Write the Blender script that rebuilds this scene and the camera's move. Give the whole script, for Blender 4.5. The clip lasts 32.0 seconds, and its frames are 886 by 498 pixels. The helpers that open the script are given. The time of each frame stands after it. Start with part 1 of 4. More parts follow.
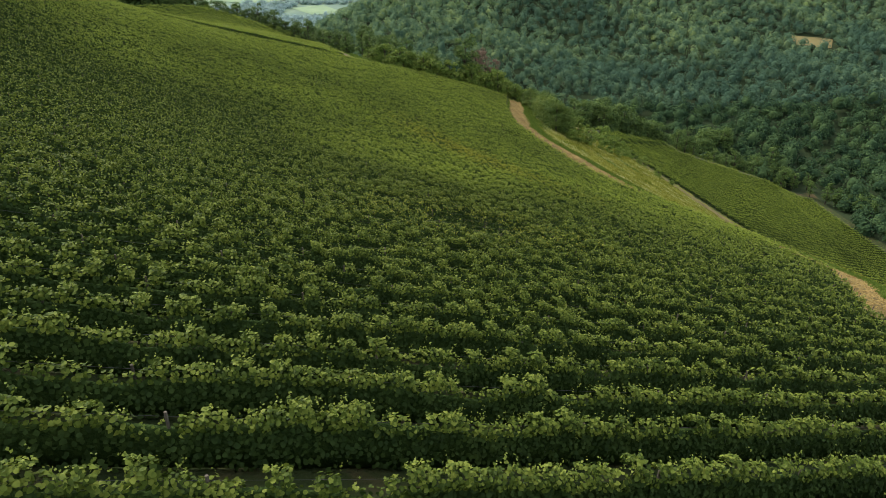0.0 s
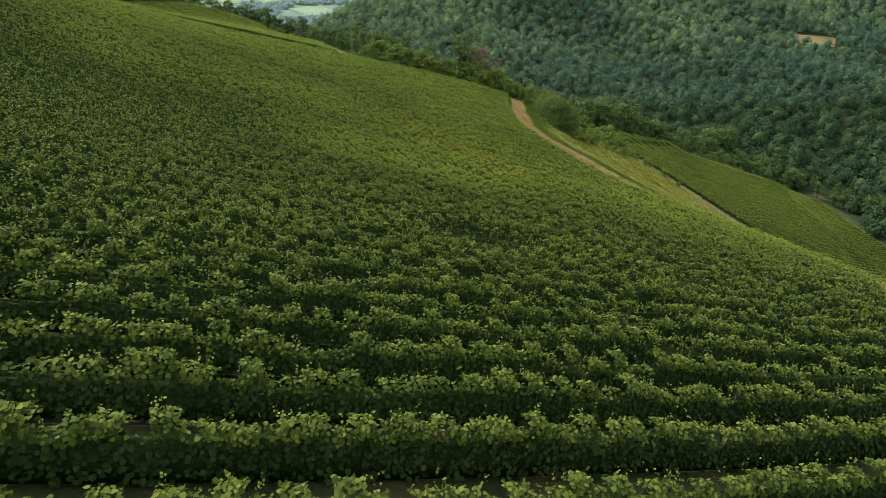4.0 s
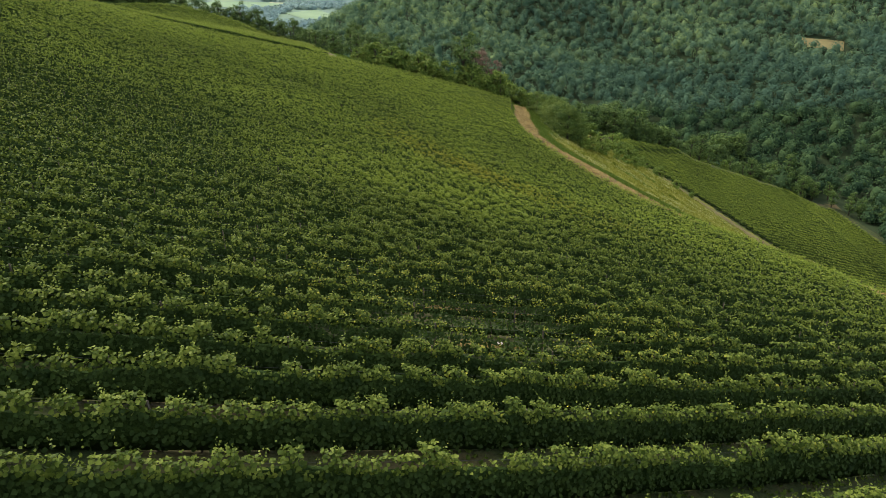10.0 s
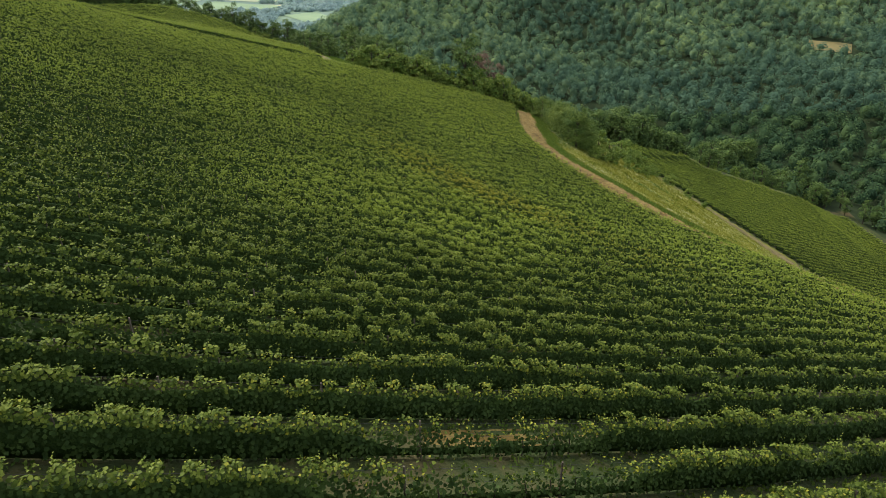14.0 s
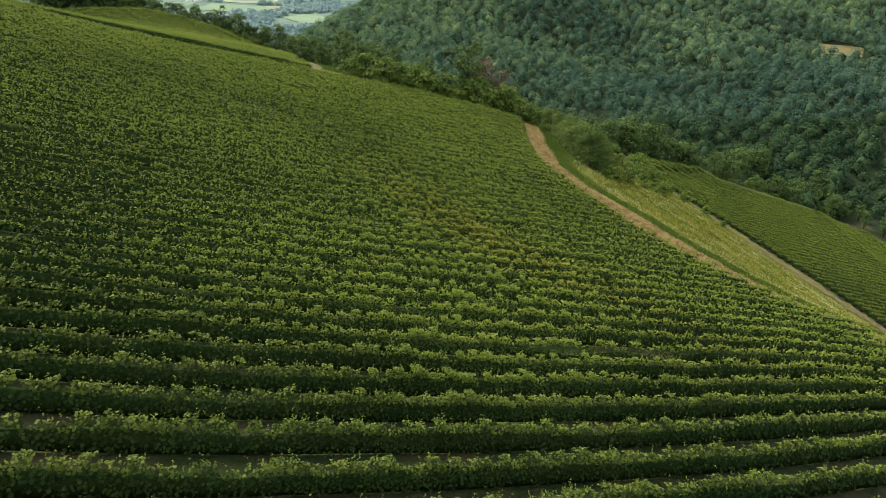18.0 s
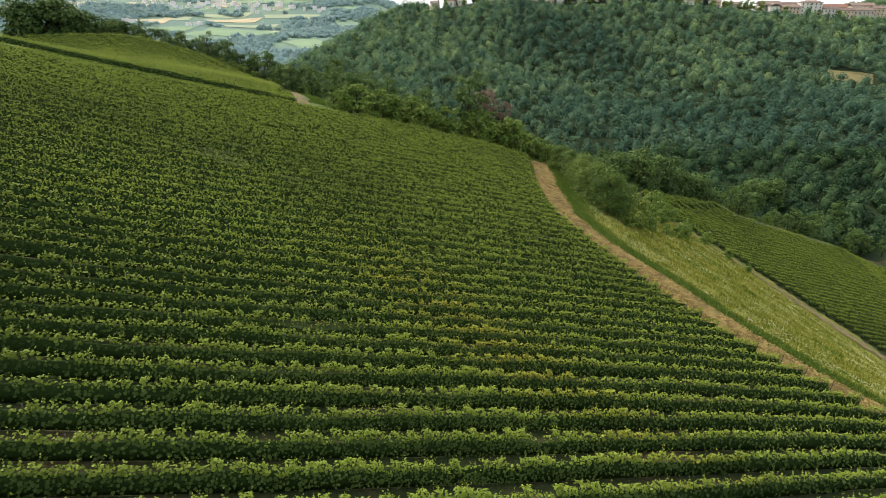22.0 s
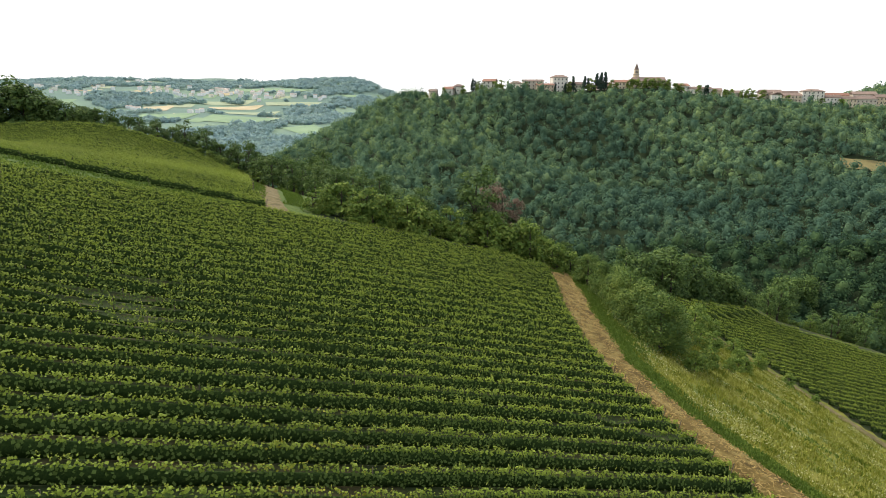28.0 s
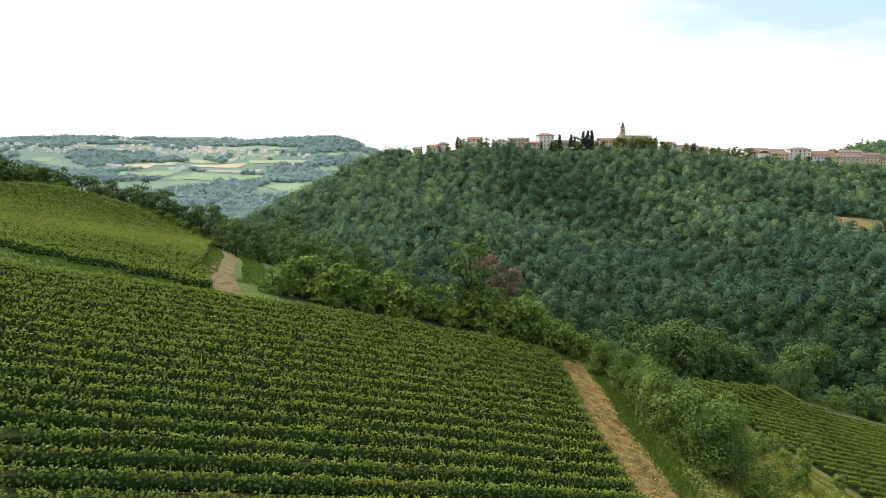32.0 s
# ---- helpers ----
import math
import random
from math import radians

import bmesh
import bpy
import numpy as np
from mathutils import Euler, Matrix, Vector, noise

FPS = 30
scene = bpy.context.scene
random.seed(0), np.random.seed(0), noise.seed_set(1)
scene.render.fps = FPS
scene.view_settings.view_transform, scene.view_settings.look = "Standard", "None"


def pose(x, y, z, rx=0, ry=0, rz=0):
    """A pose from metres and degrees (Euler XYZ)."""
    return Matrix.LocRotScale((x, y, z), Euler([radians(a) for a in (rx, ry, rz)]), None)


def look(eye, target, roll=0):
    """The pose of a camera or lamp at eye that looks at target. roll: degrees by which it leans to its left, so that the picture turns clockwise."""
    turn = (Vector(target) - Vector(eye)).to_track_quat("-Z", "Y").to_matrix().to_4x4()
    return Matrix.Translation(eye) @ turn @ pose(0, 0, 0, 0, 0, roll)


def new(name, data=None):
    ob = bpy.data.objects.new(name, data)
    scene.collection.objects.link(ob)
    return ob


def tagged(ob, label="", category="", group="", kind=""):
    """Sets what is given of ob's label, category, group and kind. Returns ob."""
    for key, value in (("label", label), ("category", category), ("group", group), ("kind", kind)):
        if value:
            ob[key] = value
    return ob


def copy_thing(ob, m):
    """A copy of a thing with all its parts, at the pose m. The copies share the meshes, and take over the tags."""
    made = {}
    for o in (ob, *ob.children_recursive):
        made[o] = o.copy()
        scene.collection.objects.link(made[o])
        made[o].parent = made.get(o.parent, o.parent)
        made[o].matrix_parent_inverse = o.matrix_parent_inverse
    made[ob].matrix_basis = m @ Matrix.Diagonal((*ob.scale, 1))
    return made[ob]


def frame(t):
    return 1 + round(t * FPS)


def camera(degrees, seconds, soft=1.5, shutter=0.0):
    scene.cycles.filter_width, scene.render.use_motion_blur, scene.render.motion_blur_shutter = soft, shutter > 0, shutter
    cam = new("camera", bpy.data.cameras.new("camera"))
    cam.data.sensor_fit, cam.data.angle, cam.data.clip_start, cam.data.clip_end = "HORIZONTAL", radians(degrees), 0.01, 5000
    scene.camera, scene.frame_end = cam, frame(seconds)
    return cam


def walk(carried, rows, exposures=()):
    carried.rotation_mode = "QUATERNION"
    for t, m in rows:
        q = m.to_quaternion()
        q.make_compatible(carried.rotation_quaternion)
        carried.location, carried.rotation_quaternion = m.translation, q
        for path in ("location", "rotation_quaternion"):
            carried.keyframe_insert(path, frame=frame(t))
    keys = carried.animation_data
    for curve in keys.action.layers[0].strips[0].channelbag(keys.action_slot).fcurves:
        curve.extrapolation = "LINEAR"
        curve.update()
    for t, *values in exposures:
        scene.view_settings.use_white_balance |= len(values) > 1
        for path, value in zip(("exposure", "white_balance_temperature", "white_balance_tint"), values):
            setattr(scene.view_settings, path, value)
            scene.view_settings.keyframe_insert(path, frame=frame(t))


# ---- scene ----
cam = camera(70.3, 32.0, 0.5)
METRES, EYE, TILT, LEAN, TURN = 135.0, 9.53, -24.3, 0.0, 0.0
ROWS = [
    (0.0, 0.0, 0.0, 0.0, 0.0, 0.0, -0.0),
    (0.5, -0.0006, 0.0085, 0.0012, -0.04, 0.02, 0.01),
    (1.0, -0.0014, 0.017, 0.0024, -0.05, 0.03, 0.03),
    (1.5, -0.0022, 0.0261, 0.0038, -0.08, 0.03, 0.05),
    (2.0, -0.0029, 0.0343, 0.005, -0.11, 0.03, 0.09),
    (2.5, -0.0034, 0.0428, 0.0061, -0.12, 0.03, 0.13),
    (3.0, -0.0037, 0.0518, 0.0073, -0.14, 0.04, 0.12),
    (3.5, -0.0037, 0.0603, 0.0085, -0.17, 0.07, 0.14),
    (5.5, -0.0033, 0.0949, 0.0136, -0.2, 0.2, 0.17),
    (6.0, -0.0031, 0.1041, 0.016, -0.2, 0.25, 0.17),
    (6.5, -0.0029, 0.1132, 0.0186, -0.21, 0.28, 0.18),
    (7.0, -0.003, 0.1232, 0.0214, -0.23, 0.33, 0.17),
    (7.5, -0.0031, 0.1325, 0.0243, -0.23, 0.35, 0.19),
    (8.0, -0.0026, 0.1427, 0.0276, -0.25, 0.37, 0.19),
    (8.5, -0.002, 0.1527, 0.0309, -0.25, 0.4, 0.18),
    (9.0, -0.0016, 0.1636, 0.0347, -0.26, 0.43, 0.18),
    (9.5, -0.0012, 0.1741, 0.0381, -0.26, 0.47, 0.18),
    (10.0, -0.0006, 0.185, 0.0417, -0.26, 0.49, 0.2),
    (10.5, -0.0003, 0.1953, 0.0451, -0.25, 0.51, 0.2),
    (11.0, -0.0002, 0.2059, 0.0486, -0.25, 0.54, 0.19),
    (11.5, -0.0003, 0.2161, 0.0519, -0.26, 0.56, 0.19),
    (12.0, -0.0006, 0.2272, 0.0556, -0.27, 0.61, 0.21),
    (12.5, -0.0011, 0.2381, 0.0593, -0.29, 0.64, 0.22),
    (13.0, -0.0012, 0.25, 0.0634, -0.27, 0.66, 0.22),
    (13.5, -0.0015, 0.2616, 0.0674, -0.29, 0.7, 0.22),
    (15.5, -0.0036, 0.3138, 0.0875, -0.33, 0.65, 0.19),
    (16.0, -0.0038, 0.3286, 0.0948, -0.33, 0.7, 0.2),
    (16.5, -0.0041, 0.3432, 0.102, -0.34, 0.73, 0.21),
    (17.0, -0.0041, 0.3589, 0.1101, -0.35, 0.76, 0.21),
    (17.5, -0.0041, 0.3739, 0.1181, -0.37, 0.77, 0.19),
    (18.0, -0.0039, 0.3902, 0.1262, -0.37, 0.79, 0.2),
    (18.5, -0.0038, 0.4059, 0.1337, -0.37, 0.83, 0.2),
    (19.0, -0.0035, 0.4228, 0.1417, -0.37, 0.9, 0.19),
    (19.5, -0.003, 0.4394, 0.1491, -0.39, 0.99, 0.21),
    (20.0, -0.0026, 0.4571, 0.1572, -0.39, 1.2, 0.2),
    (20.5, -0.0023, 0.474, 0.1649, -0.4, 1.46, 0.22),
    (21.0, -0.002, 0.4927, 0.1729, -0.42, 1.75, 0.19),
    (21.5, -0.0019, 0.5109, 0.1804, -0.44, 2.17, 0.2),
    (22.0, -0.0018, 0.53, 0.1884, -0.45, 2.75, 0.2),
    (22.5, -0.0017, 0.5485, 0.196, -0.45, 3.33, 0.21),
    (23.0, -0.0021, 0.5682, 0.2042, -0.47, 3.92, 0.2),
    (23.5, -0.0024, 0.5872, 0.212, -0.5, 4.49, 0.21),
    (24.0, -0.0026, 0.6076, 0.2207, -0.52, 5.12, 0.21),
    (24.5, -0.0027, 0.6272, 0.2291, -0.53, 5.73, 0.22),
    (25.0, -0.0029, 0.6482, 0.238, -0.56, 6.38, 0.21),
    (25.5, -0.0031, 0.6682, 0.2464, -0.59, 7.0, 0.22),
    (27.5, -0.0074, 0.7431, 0.2788, -0.69, 9.45, 0.2),
    (28.0, -0.0086, 0.7618, 0.287, -0.7, 10.08, 0.22),
    (28.5, -0.0098, 0.7802, 0.2951, -0.75, 10.71, 0.22),
    (29.0, -0.0106, 0.8005, 0.3039, -0.76, 11.39, 0.24),
    (29.5, -0.0114, 0.8203, 0.3127, -0.77, 12.02, 0.25),
    (30.0, -0.0121, 0.8417, 0.3221, -0.79, 12.68, 0.26),
    (30.5, -0.0125, 0.8621, 0.3311, -0.99, 13.29, 0.33),
    (31.0, -0.0127, 0.8841, 0.3404, -1.38, 13.93, 0.5),
    (31.5, -0.0126, 0.9056, 0.3492, -1.73, 14.54, 0.65),
    (32.0, -0.0119, 0.9288, 0.359, -2.07, 15.17, 0.79),
]
walk(cam, [(t, pose(0, 0, EYE, TILT, LEAN, TURN) @ pose(METRES * x, METRES * y, METRES * z, 90 + pitch, roll, yaw)) for t, x, y, z, yaw, pitch, roll in ROWS],
     exposures=[(0.0, 0.27), (32.0, 0.27)])

# ---- world and light: a bright overcast summer sky ----
world = bpy.data.worlds.new("overcast_sky")
scene.world = world
world.use_nodes = True
wn, wl = world.node_tree.nodes, world.node_tree.links
wn.clear()
w_out, w_bg = wn.new("ShaderNodeOutputWorld"), wn.new("ShaderNodeBackground")
sky = wn.new("ShaderNodeTexSky")
sky.sky_type, sky.sun_disc = "NISHITA", False
SUN_ELEVATION, SUN_AZIMUTH = radians(52), radians(-52)
sky.sun_elevation, sky.sun_rotation = SUN_ELEVATION, SUN_AZIMUTH
sky.air_density, sky.dust_density = 1.0, 3.0
sky_gain = wn.new("ShaderNodeMix")
sky_gain.data_type, sky_gain.blend_type = "RGBA", "MULTIPLY"
sky_gain.inputs[0].default_value = 1.0
wl.new(sky.outputs[0], sky_gain.inputs[6])
sky_gain.inputs[7].default_value = (0.22, 0.22, 0.22, 1)
w_co, w_map, w_noise, w_ramp = wn.new("ShaderNodeTexCoord"), wn.new("ShaderNodeMapping"), wn.new("ShaderNodeTexNoise"), wn.new("ShaderNodeValToRGB")
w_map.inputs[3].default_value = (1.6, 1.6, 6.0)
w_noise.inputs["Scale"].default_value, w_noise.inputs["Detail"].default_value = 1.3, 5.0
w_ramp.color_ramp.elements[0].position, w_ramp.color_ramp.elements[1].position = 0.40, 0.56
w_mix = wn.new("ShaderNodeMix")
w_mix.data_type = "RGBA"
wl.new(w_co.outputs["Generated"], w_map.inputs[0])
wl.new(w_map.outputs[0], w_noise.inputs["Vector"])
wl.new(w_noise.outputs["Fac"], w_ramp.inputs[0])
w_sep, w_low, w_cover = wn.new("ShaderNodeSeparateXYZ"), wn.new("ShaderNodeMapRange"), wn.new("ShaderNodeMath")
wl.new(w_co.outputs["Generated"], w_sep.inputs[0])
wl.new(w_sep.outputs[2], w_low.inputs[0])
w_low.inputs[1].default_value, w_low.inputs[2].default_value, w_low.inputs[3].default_value, w_low.inputs[4].default_value = 0.06, 0.14, 1.0, 0.0
w_cover.operation, w_cover.use_clamp = "ADD", True
wl.new(w_ramp.outputs[0], w_cover.inputs[0])
wl.new(w_low.outputs[0], w_cover.inputs[1])
wl.new(w_cover.outputs[0], w_mix.inputs[0])
wl.new(sky_gain.outputs[2], w_mix.inputs[6])
w_mix.inputs[7].default_value = (1.0, 1.0, 1.0, 1)
wl.new(w_mix.outputs[2], w_bg.inputs[0])
w_bg.inputs[1].default_value = 1.0
wl.new(w_bg.outputs[0], w_out.inputs[0])

sun = new("sun", bpy.data.lights.new("sun", "SUN"))
sun.data.energy, sun.data.angle, sun.data.color = 2.4, radians(16), (1.0, 0.95, 0.86)
sun_way = Vector((math.sin(SUN_AZIMUTH) * math.cos(SUN_ELEVATION), math.cos(SUN_AZIMUTH) * math.cos(SUN_ELEVATION), math.sin(SUN_ELEVATION)))
sun.matrix_world = look(sun_way * 100, (0, 0, 0))


# ---- materials ----
def material(name, colours, scale=1.0, rough=0.8, bump=0.0, bump_scale=20.0, detail=6.0, island=0.0, obj_random=0.0, leaf=0.0, tint=None, tint_scale=0.02, tint_range=(0.5, 0.7), tint_most=0.75, tint_along=None, tint_way=(0, 1, 0), gloss=0.25, stretch=(1, 1, 1)):
    """A surface whose colours run along a noise at real-world size; island: variation piece by piece; tint: a second colour in large patches;
    leaf: the share of light that passes through."""
    m = bpy.data.materials.new(name)
    m.use_nodes = True
    n, l = m.node_tree.nodes, m.node_tree.links
    n.clear()
    out, bsdf = n.new("ShaderNodeOutputMaterial"), n.new("ShaderNodeBsdfPrincipled")
    co, mapping, tex, ramp = n.new("ShaderNodeNewGeometry"), n.new("ShaderNodeMapping"), n.new("ShaderNodeTexNoise"), n.new("ShaderNodeValToRGB")
    mapping.inputs[3].default_value = stretch
    l.new(co.outputs["Position"], mapping.inputs[0])
    l.new(mapping.outputs[0], tex.inputs["Vector"])
    tex.inputs["Scale"].default_value, tex.inputs["Detail"].default_value, tex.inputs["Roughness"].default_value = scale, detail, 0.62
    steps = ramp.color_ramp.elements
    while len(steps) < len(colours):
        steps.new(0.5)
    for i, c in enumerate(colours):
        steps[i].position = 0.3 + 0.4 * i / max(1, len(colours) - 1)
        steps[i].color = (*c, 1)
    value = tex.outputs["Fac"]
    if island or obj_random:
        add = n.new("ShaderNodeMath")
        add.operation = "MULTIPLY_ADD"
        if island:
            l.new(co.outputs["Random Per Island"], add.inputs[0])
        else:
            info = n.new("ShaderNodeObjectInfo")
            l.new(info.outputs["Random"], add.inputs[0])
        add.inputs[1].default_value = island or obj_random
        sub = n.new("ShaderNodeMath")
        sub.operation = "SUBTRACT"
        l.new(value, sub.inputs[0])
        sub.inputs[1].default_value = (island or obj_random) / 2
        l.new(sub.outputs[0], add.inputs[2])
        value = add.outputs[0]
    l.new(value, ramp.inputs[0])
    colour = ramp.outputs[0]
    if tint:
        t2, r2, mix = n.new("ShaderNodeTexNoise"), n.new("ShaderNodeMapRange"), n.new("ShaderNodeMix")
        mix.data_type = "RGBA"
        l.new(co.outputs["Position"], t2.inputs["Vector"])
        t2.inputs["Scale"].default_value, t2.inputs["Detail"].default_value = tint_scale, 4.0
        if tint_along:
            reach, along, both = n.new("ShaderNodeVectorMath"), n.new("ShaderNodeMapRange"), n.new("ShaderNodeMath")
            reach.operation = "DOT_PRODUCT"
            l.new(co.outputs["Position"], reach.inputs[0])
            reach.inputs[1].default_value = tint_way
            l.new(reach.outputs["Value"], along.inputs[0])
            along.inputs[1].default_value, along.inputs[2].default_value, along.inputs[3].default_value, along.inputs[4].default_value = *tint_along, -0.14, 0.12
            both.operation = "ADD"
            l.new(t2.outputs["Fac"], both.inputs[0])
            l.new(along.outputs[0], both.inputs[1])
            l.new(both.outputs[0], r2.inputs[0])
        else:
            l.new(t2.outputs["Fac"], r2.inputs[0])
        r2.inputs[1].default_value, r2.inputs[2].default_value = tint_range
        r2.inputs[4].default_value = tint_most
        l.new(r2.outputs[0], mix.inputs[0])
        l.new(colour, mix.inputs[6])
        mix.inputs[7].default_value = (*tint, 1)
        colour = mix.outputs[2]
    l.new(colour, bsdf.inputs["Base Color"])
    bsdf.inputs["Roughness"].default_value = rough
    bsdf.inputs["Specular IOR Level"].default_value = gloss
    if bump:
        b, bt = n.new("ShaderNodeBump"), n.new("ShaderNodeTexNoise")
        l.new(co.outputs["Position"], bt.inputs["Vector"])
        bt.inputs["Scale"].default_value, bt.inputs["Detail"].default_value = bump_scale, 5.0
        b.inputs["Strength"].default_value, b.inputs["Distance"].default_value = min(1.0, bump), 0.1
        l.new(bt.outputs["Fac"], b.inputs["Height"])
        l.new(b.outputs[0], bsdf.inputs["Normal"])
    surface = bsdf.outputs[0]
    if leaf:
        tr, mx = n.new("ShaderNodeBsdfTranslucent"), n.new("ShaderNodeMixShader")
        l.new(colour, tr.inputs[0])
        mx.inputs[0].default_value = leaf
        l.new(surface, mx.inputs[1])
        l.new(tr.outputs[0], mx.inputs[2])
        surface = mx.outputs[0]
    l.new(surface, out.inputs[0])
    return m


VINE = material("young_vine_leaf", [(0.049, 0.079, 0.012), (0.110, 0.154, 0.023), (0.205, 0.250, 0.042)], 1.2, 0.55, island=0.42, leaf=0.25,
                tint=(0.290, 0.370, 0.050), tint_scale=0.018, tint_range=(0.38, 0.64), tint_most=0.85, tint_along=(70, 130), tint_way=(0.6, 1, 0), gloss=0.10)
# Older, darker leaves; the tint paints walls further uphill as better lit.
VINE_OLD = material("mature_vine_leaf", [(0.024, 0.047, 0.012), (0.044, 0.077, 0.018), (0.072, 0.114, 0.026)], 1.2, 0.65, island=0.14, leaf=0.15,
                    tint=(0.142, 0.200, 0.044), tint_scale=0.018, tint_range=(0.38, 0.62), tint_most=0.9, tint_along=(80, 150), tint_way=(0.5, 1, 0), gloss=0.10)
VINE_PALE = material("yellowed_vine_leaf", [(0.23, 0.24, 0.022), (0.37, 0.36, 0.048)], 1.2, 0.6, island=0.5, leaf=0.22, gloss=0.12)
VINE_TIP = material("shoot_tip_leaf", [(0.118, 0.163, 0.025), (0.188, 0.240, 0.041), (0.275, 0.330, 0.065)], 1.2, 0.45, island=0.4, leaf=0.3,
                    tint=(0.350, 0.410, 0.055), tint_scale=0.018, tint_range=(0.38, 0.64), tint_most=0.7, tint_along=(70, 130), tint_way=(0.6, 1, 0), gloss=0.12)
# Dark green of the added core that stands for the hedge's shaded inside.
VINE_CORE = material("vine_shade_core", [(0.020, 0.039, 0.010), (0.042, 0.070, 0.016)], 6.0, 0.9, 0.8, 14.0, gloss=0.05)
WOOD = material("weathered_post", [(0.075, 0.062, 0.046), (0.16, 0.135, 0.10)], 9.0, 0.85, 0.4, 40.0, obj_random=0.3, stretch=(1, 1, 0.1))
BARK = material("bark", [(0.035, 0.028, 0.020), (0.10, 0.08, 0.06)], 6.0, 0.9, 0.7, 18.0)
WIRE = material("galvanised_wire", [(0.06, 0.06, 0.06), (0.12, 0.12, 0.12)], 3.0, 0.6)
SOIL = material("vineyard_ground", [(0.024, 0.042, 0.010), (0.042, 0.058, 0.015), (0.085, 0.072, 0.028)], 0.7, 0.95, 0.8, 6.0, tint=(0.120, 0.080, 0.038), tint_scale=0.09, tint_range=(0.56, 0.70), tint_most=0.7)
MEADOW = material("dry_meadow", [(0.085, 0.115, 0.014), (0.180, 0.185, 0.024), (0.290, 0.265, 0.050)], 0.20, 0.95, 0.9, 5.0, tint=(0.085, 0.125, 0.020), tint_scale=0.06)
FOREST_FLOOR = material("woodland_ground", [(0.016, 0.030, 0.010), (0.035, 0.055, 0.018)], 0.12, 0.95, 0.8, 1.0)
DIRT = material("dry_dirt_track", [(0.056, 0.036, 0.008), (0.130, 0.090, 0.021), (0.270, 0.212, 0.072)], 0.45, 0.95, 0.8, 5.0)
GRASS = material("green_grass", [(0.088, 0.148, 0.018), (0.160, 0.228, 0.034)], 0.8, 0.8, island=0.5, leaf=0.2)
TURF = material("rough_turf", [(0.048, 0.082, 0.013), (0.075, 0.118, 0.019), (0.125, 0.165, 0.030)], 0.9, 0.95, 0.9, 5.0)
PALE_PATH = material("trodden_grass_path", [(0.085, 0.072, 0.026), (0.150, 0.118, 0.048), (0.230, 0.185, 0.088)], 0.6, 0.95, 0.7, 5.0)
DRY_GRASS = material("dry_grass", [(0.115, 0.155, 0.016), (0.235, 0.250, 0.032), (0.40, 0.39, 0.10)], 0.22, 0.9, island=0.22, leaf=0.2)
TREE = material("broad_leaves", [(0.040, 0.080, 0.019), (0.082, 0.142, 0.030), (0.145, 0.210, 0.046)], 0.35, 0.7, island=0.35, leaf=0.2)
BUSH = material("shrub_leaves", [(0.068, 0.122, 0.016), (0.136, 0.208, 0.029), (0.225, 0.285, 0.048)], 0.35, 0.7, island=0.4, leaf=0.2)
THICKET = material("dense_shrub_leaves", [(0.046, 0.092, 0.016), (0.098, 0.158, 0.025), (0.190, 0.245, 0.042)], 0.25, 0.7, island=0.35, leaf=0.2)
# Needle green lifted and blued, with the village's haze put into it.
HAZED_CONIFER = material("hazed_conifer_needles", [(0.026, 0.054, 0.034), (0.056, 0.096, 0.060)], 0.4, 0.8, island=0.3)
DEAD_TREE = material("russet_dead_leaves", [(0.145, 0.096, 0.062), (0.240, 0.170, 0.118)], 0.4, 0.9, island=0.4)
# Pale and bluish for haze; the tint paints the lower slope as shaded.
HAZED_WOODLAND = material("hazed_hillside_leaves", [(0.066, 0.128, 0.084), (0.136, 0.220, 0.116), (0.262, 0.346, 0.126)], 0.10, 0.85, 0.9, 1.4, detail=2.0, island=0.12, leaf=0.25,
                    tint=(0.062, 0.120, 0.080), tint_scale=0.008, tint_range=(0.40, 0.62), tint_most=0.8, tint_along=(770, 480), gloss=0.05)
# Darker leaf green that holds the valley's shade in its colour.
SHADED_VALLEY = material("shaded_valley_leaves", [(0.024, 0.052, 0.026), (0.046, 0.088, 0.038), (0.082, 0.134, 0.048)], 0.11, 0.85, detail=1.5, island=0.25, leaf=0.08, gloss=0.06)
STRAW = material("mown_straw", [(0.16, 0.105, 0.028), (0.36, 0.260, 0.090)], 0.6, 0.9, island=0.5)
STUBBLE = material("ochre_stubble", [(0.17, 0.15, 0.060), (0.26, 0.21, 0.085)], 0.15, 0.95)
UMBEL = material("white_umbel_flowers", [(0.34, 0.35, 0.15), (0.54, 0.53, 0.29)], 0.8, 0.9, island=0.5, leaf=0.2)
STONE = material("pale_stone", [(0.30, 0.27, 0.21), (0.44, 0.40, 0.33)], 3.0, 0.9, 0.5, 12.0)
WHITE_WALL = material("white_render", [(0.76, 0.71, 0.60), (0.87, 0.82, 0.71)], 0.4, 0.9, obj_random=0.4)
OCHRE_WALL = material("ochre_render", [(0.62, 0.49, 0.33), (0.76, 0.63, 0.45)], 0.4, 0.9, obj_random=0.4)
GREY_WALL = material("old_masonry", [(0.54, 0.47, 0.37), (0.70, 0.62, 0.50)], 0.6, 0.95, 0.4, 3.0, obj_random=0.4)
ROOF_RED = material("clay_tiles", [(0.25, 0.130, 0.088), (0.38, 0.215, 0.150)], 0.8, 0.9, 0.4, 4.0, obj_random=0.4)
ROOF_BROWN = material("weathered_tiles", [(0.17, 0.125, 0.098), (0.28, 0.205, 0.160)], 0.8, 0.9, 0.4, 4.0, obj_random=0.4)
PANE = material("dark_window", [(0.03, 0.035, 0.04), (0.06, 0.065, 0.07)], 0.5, 0.2)
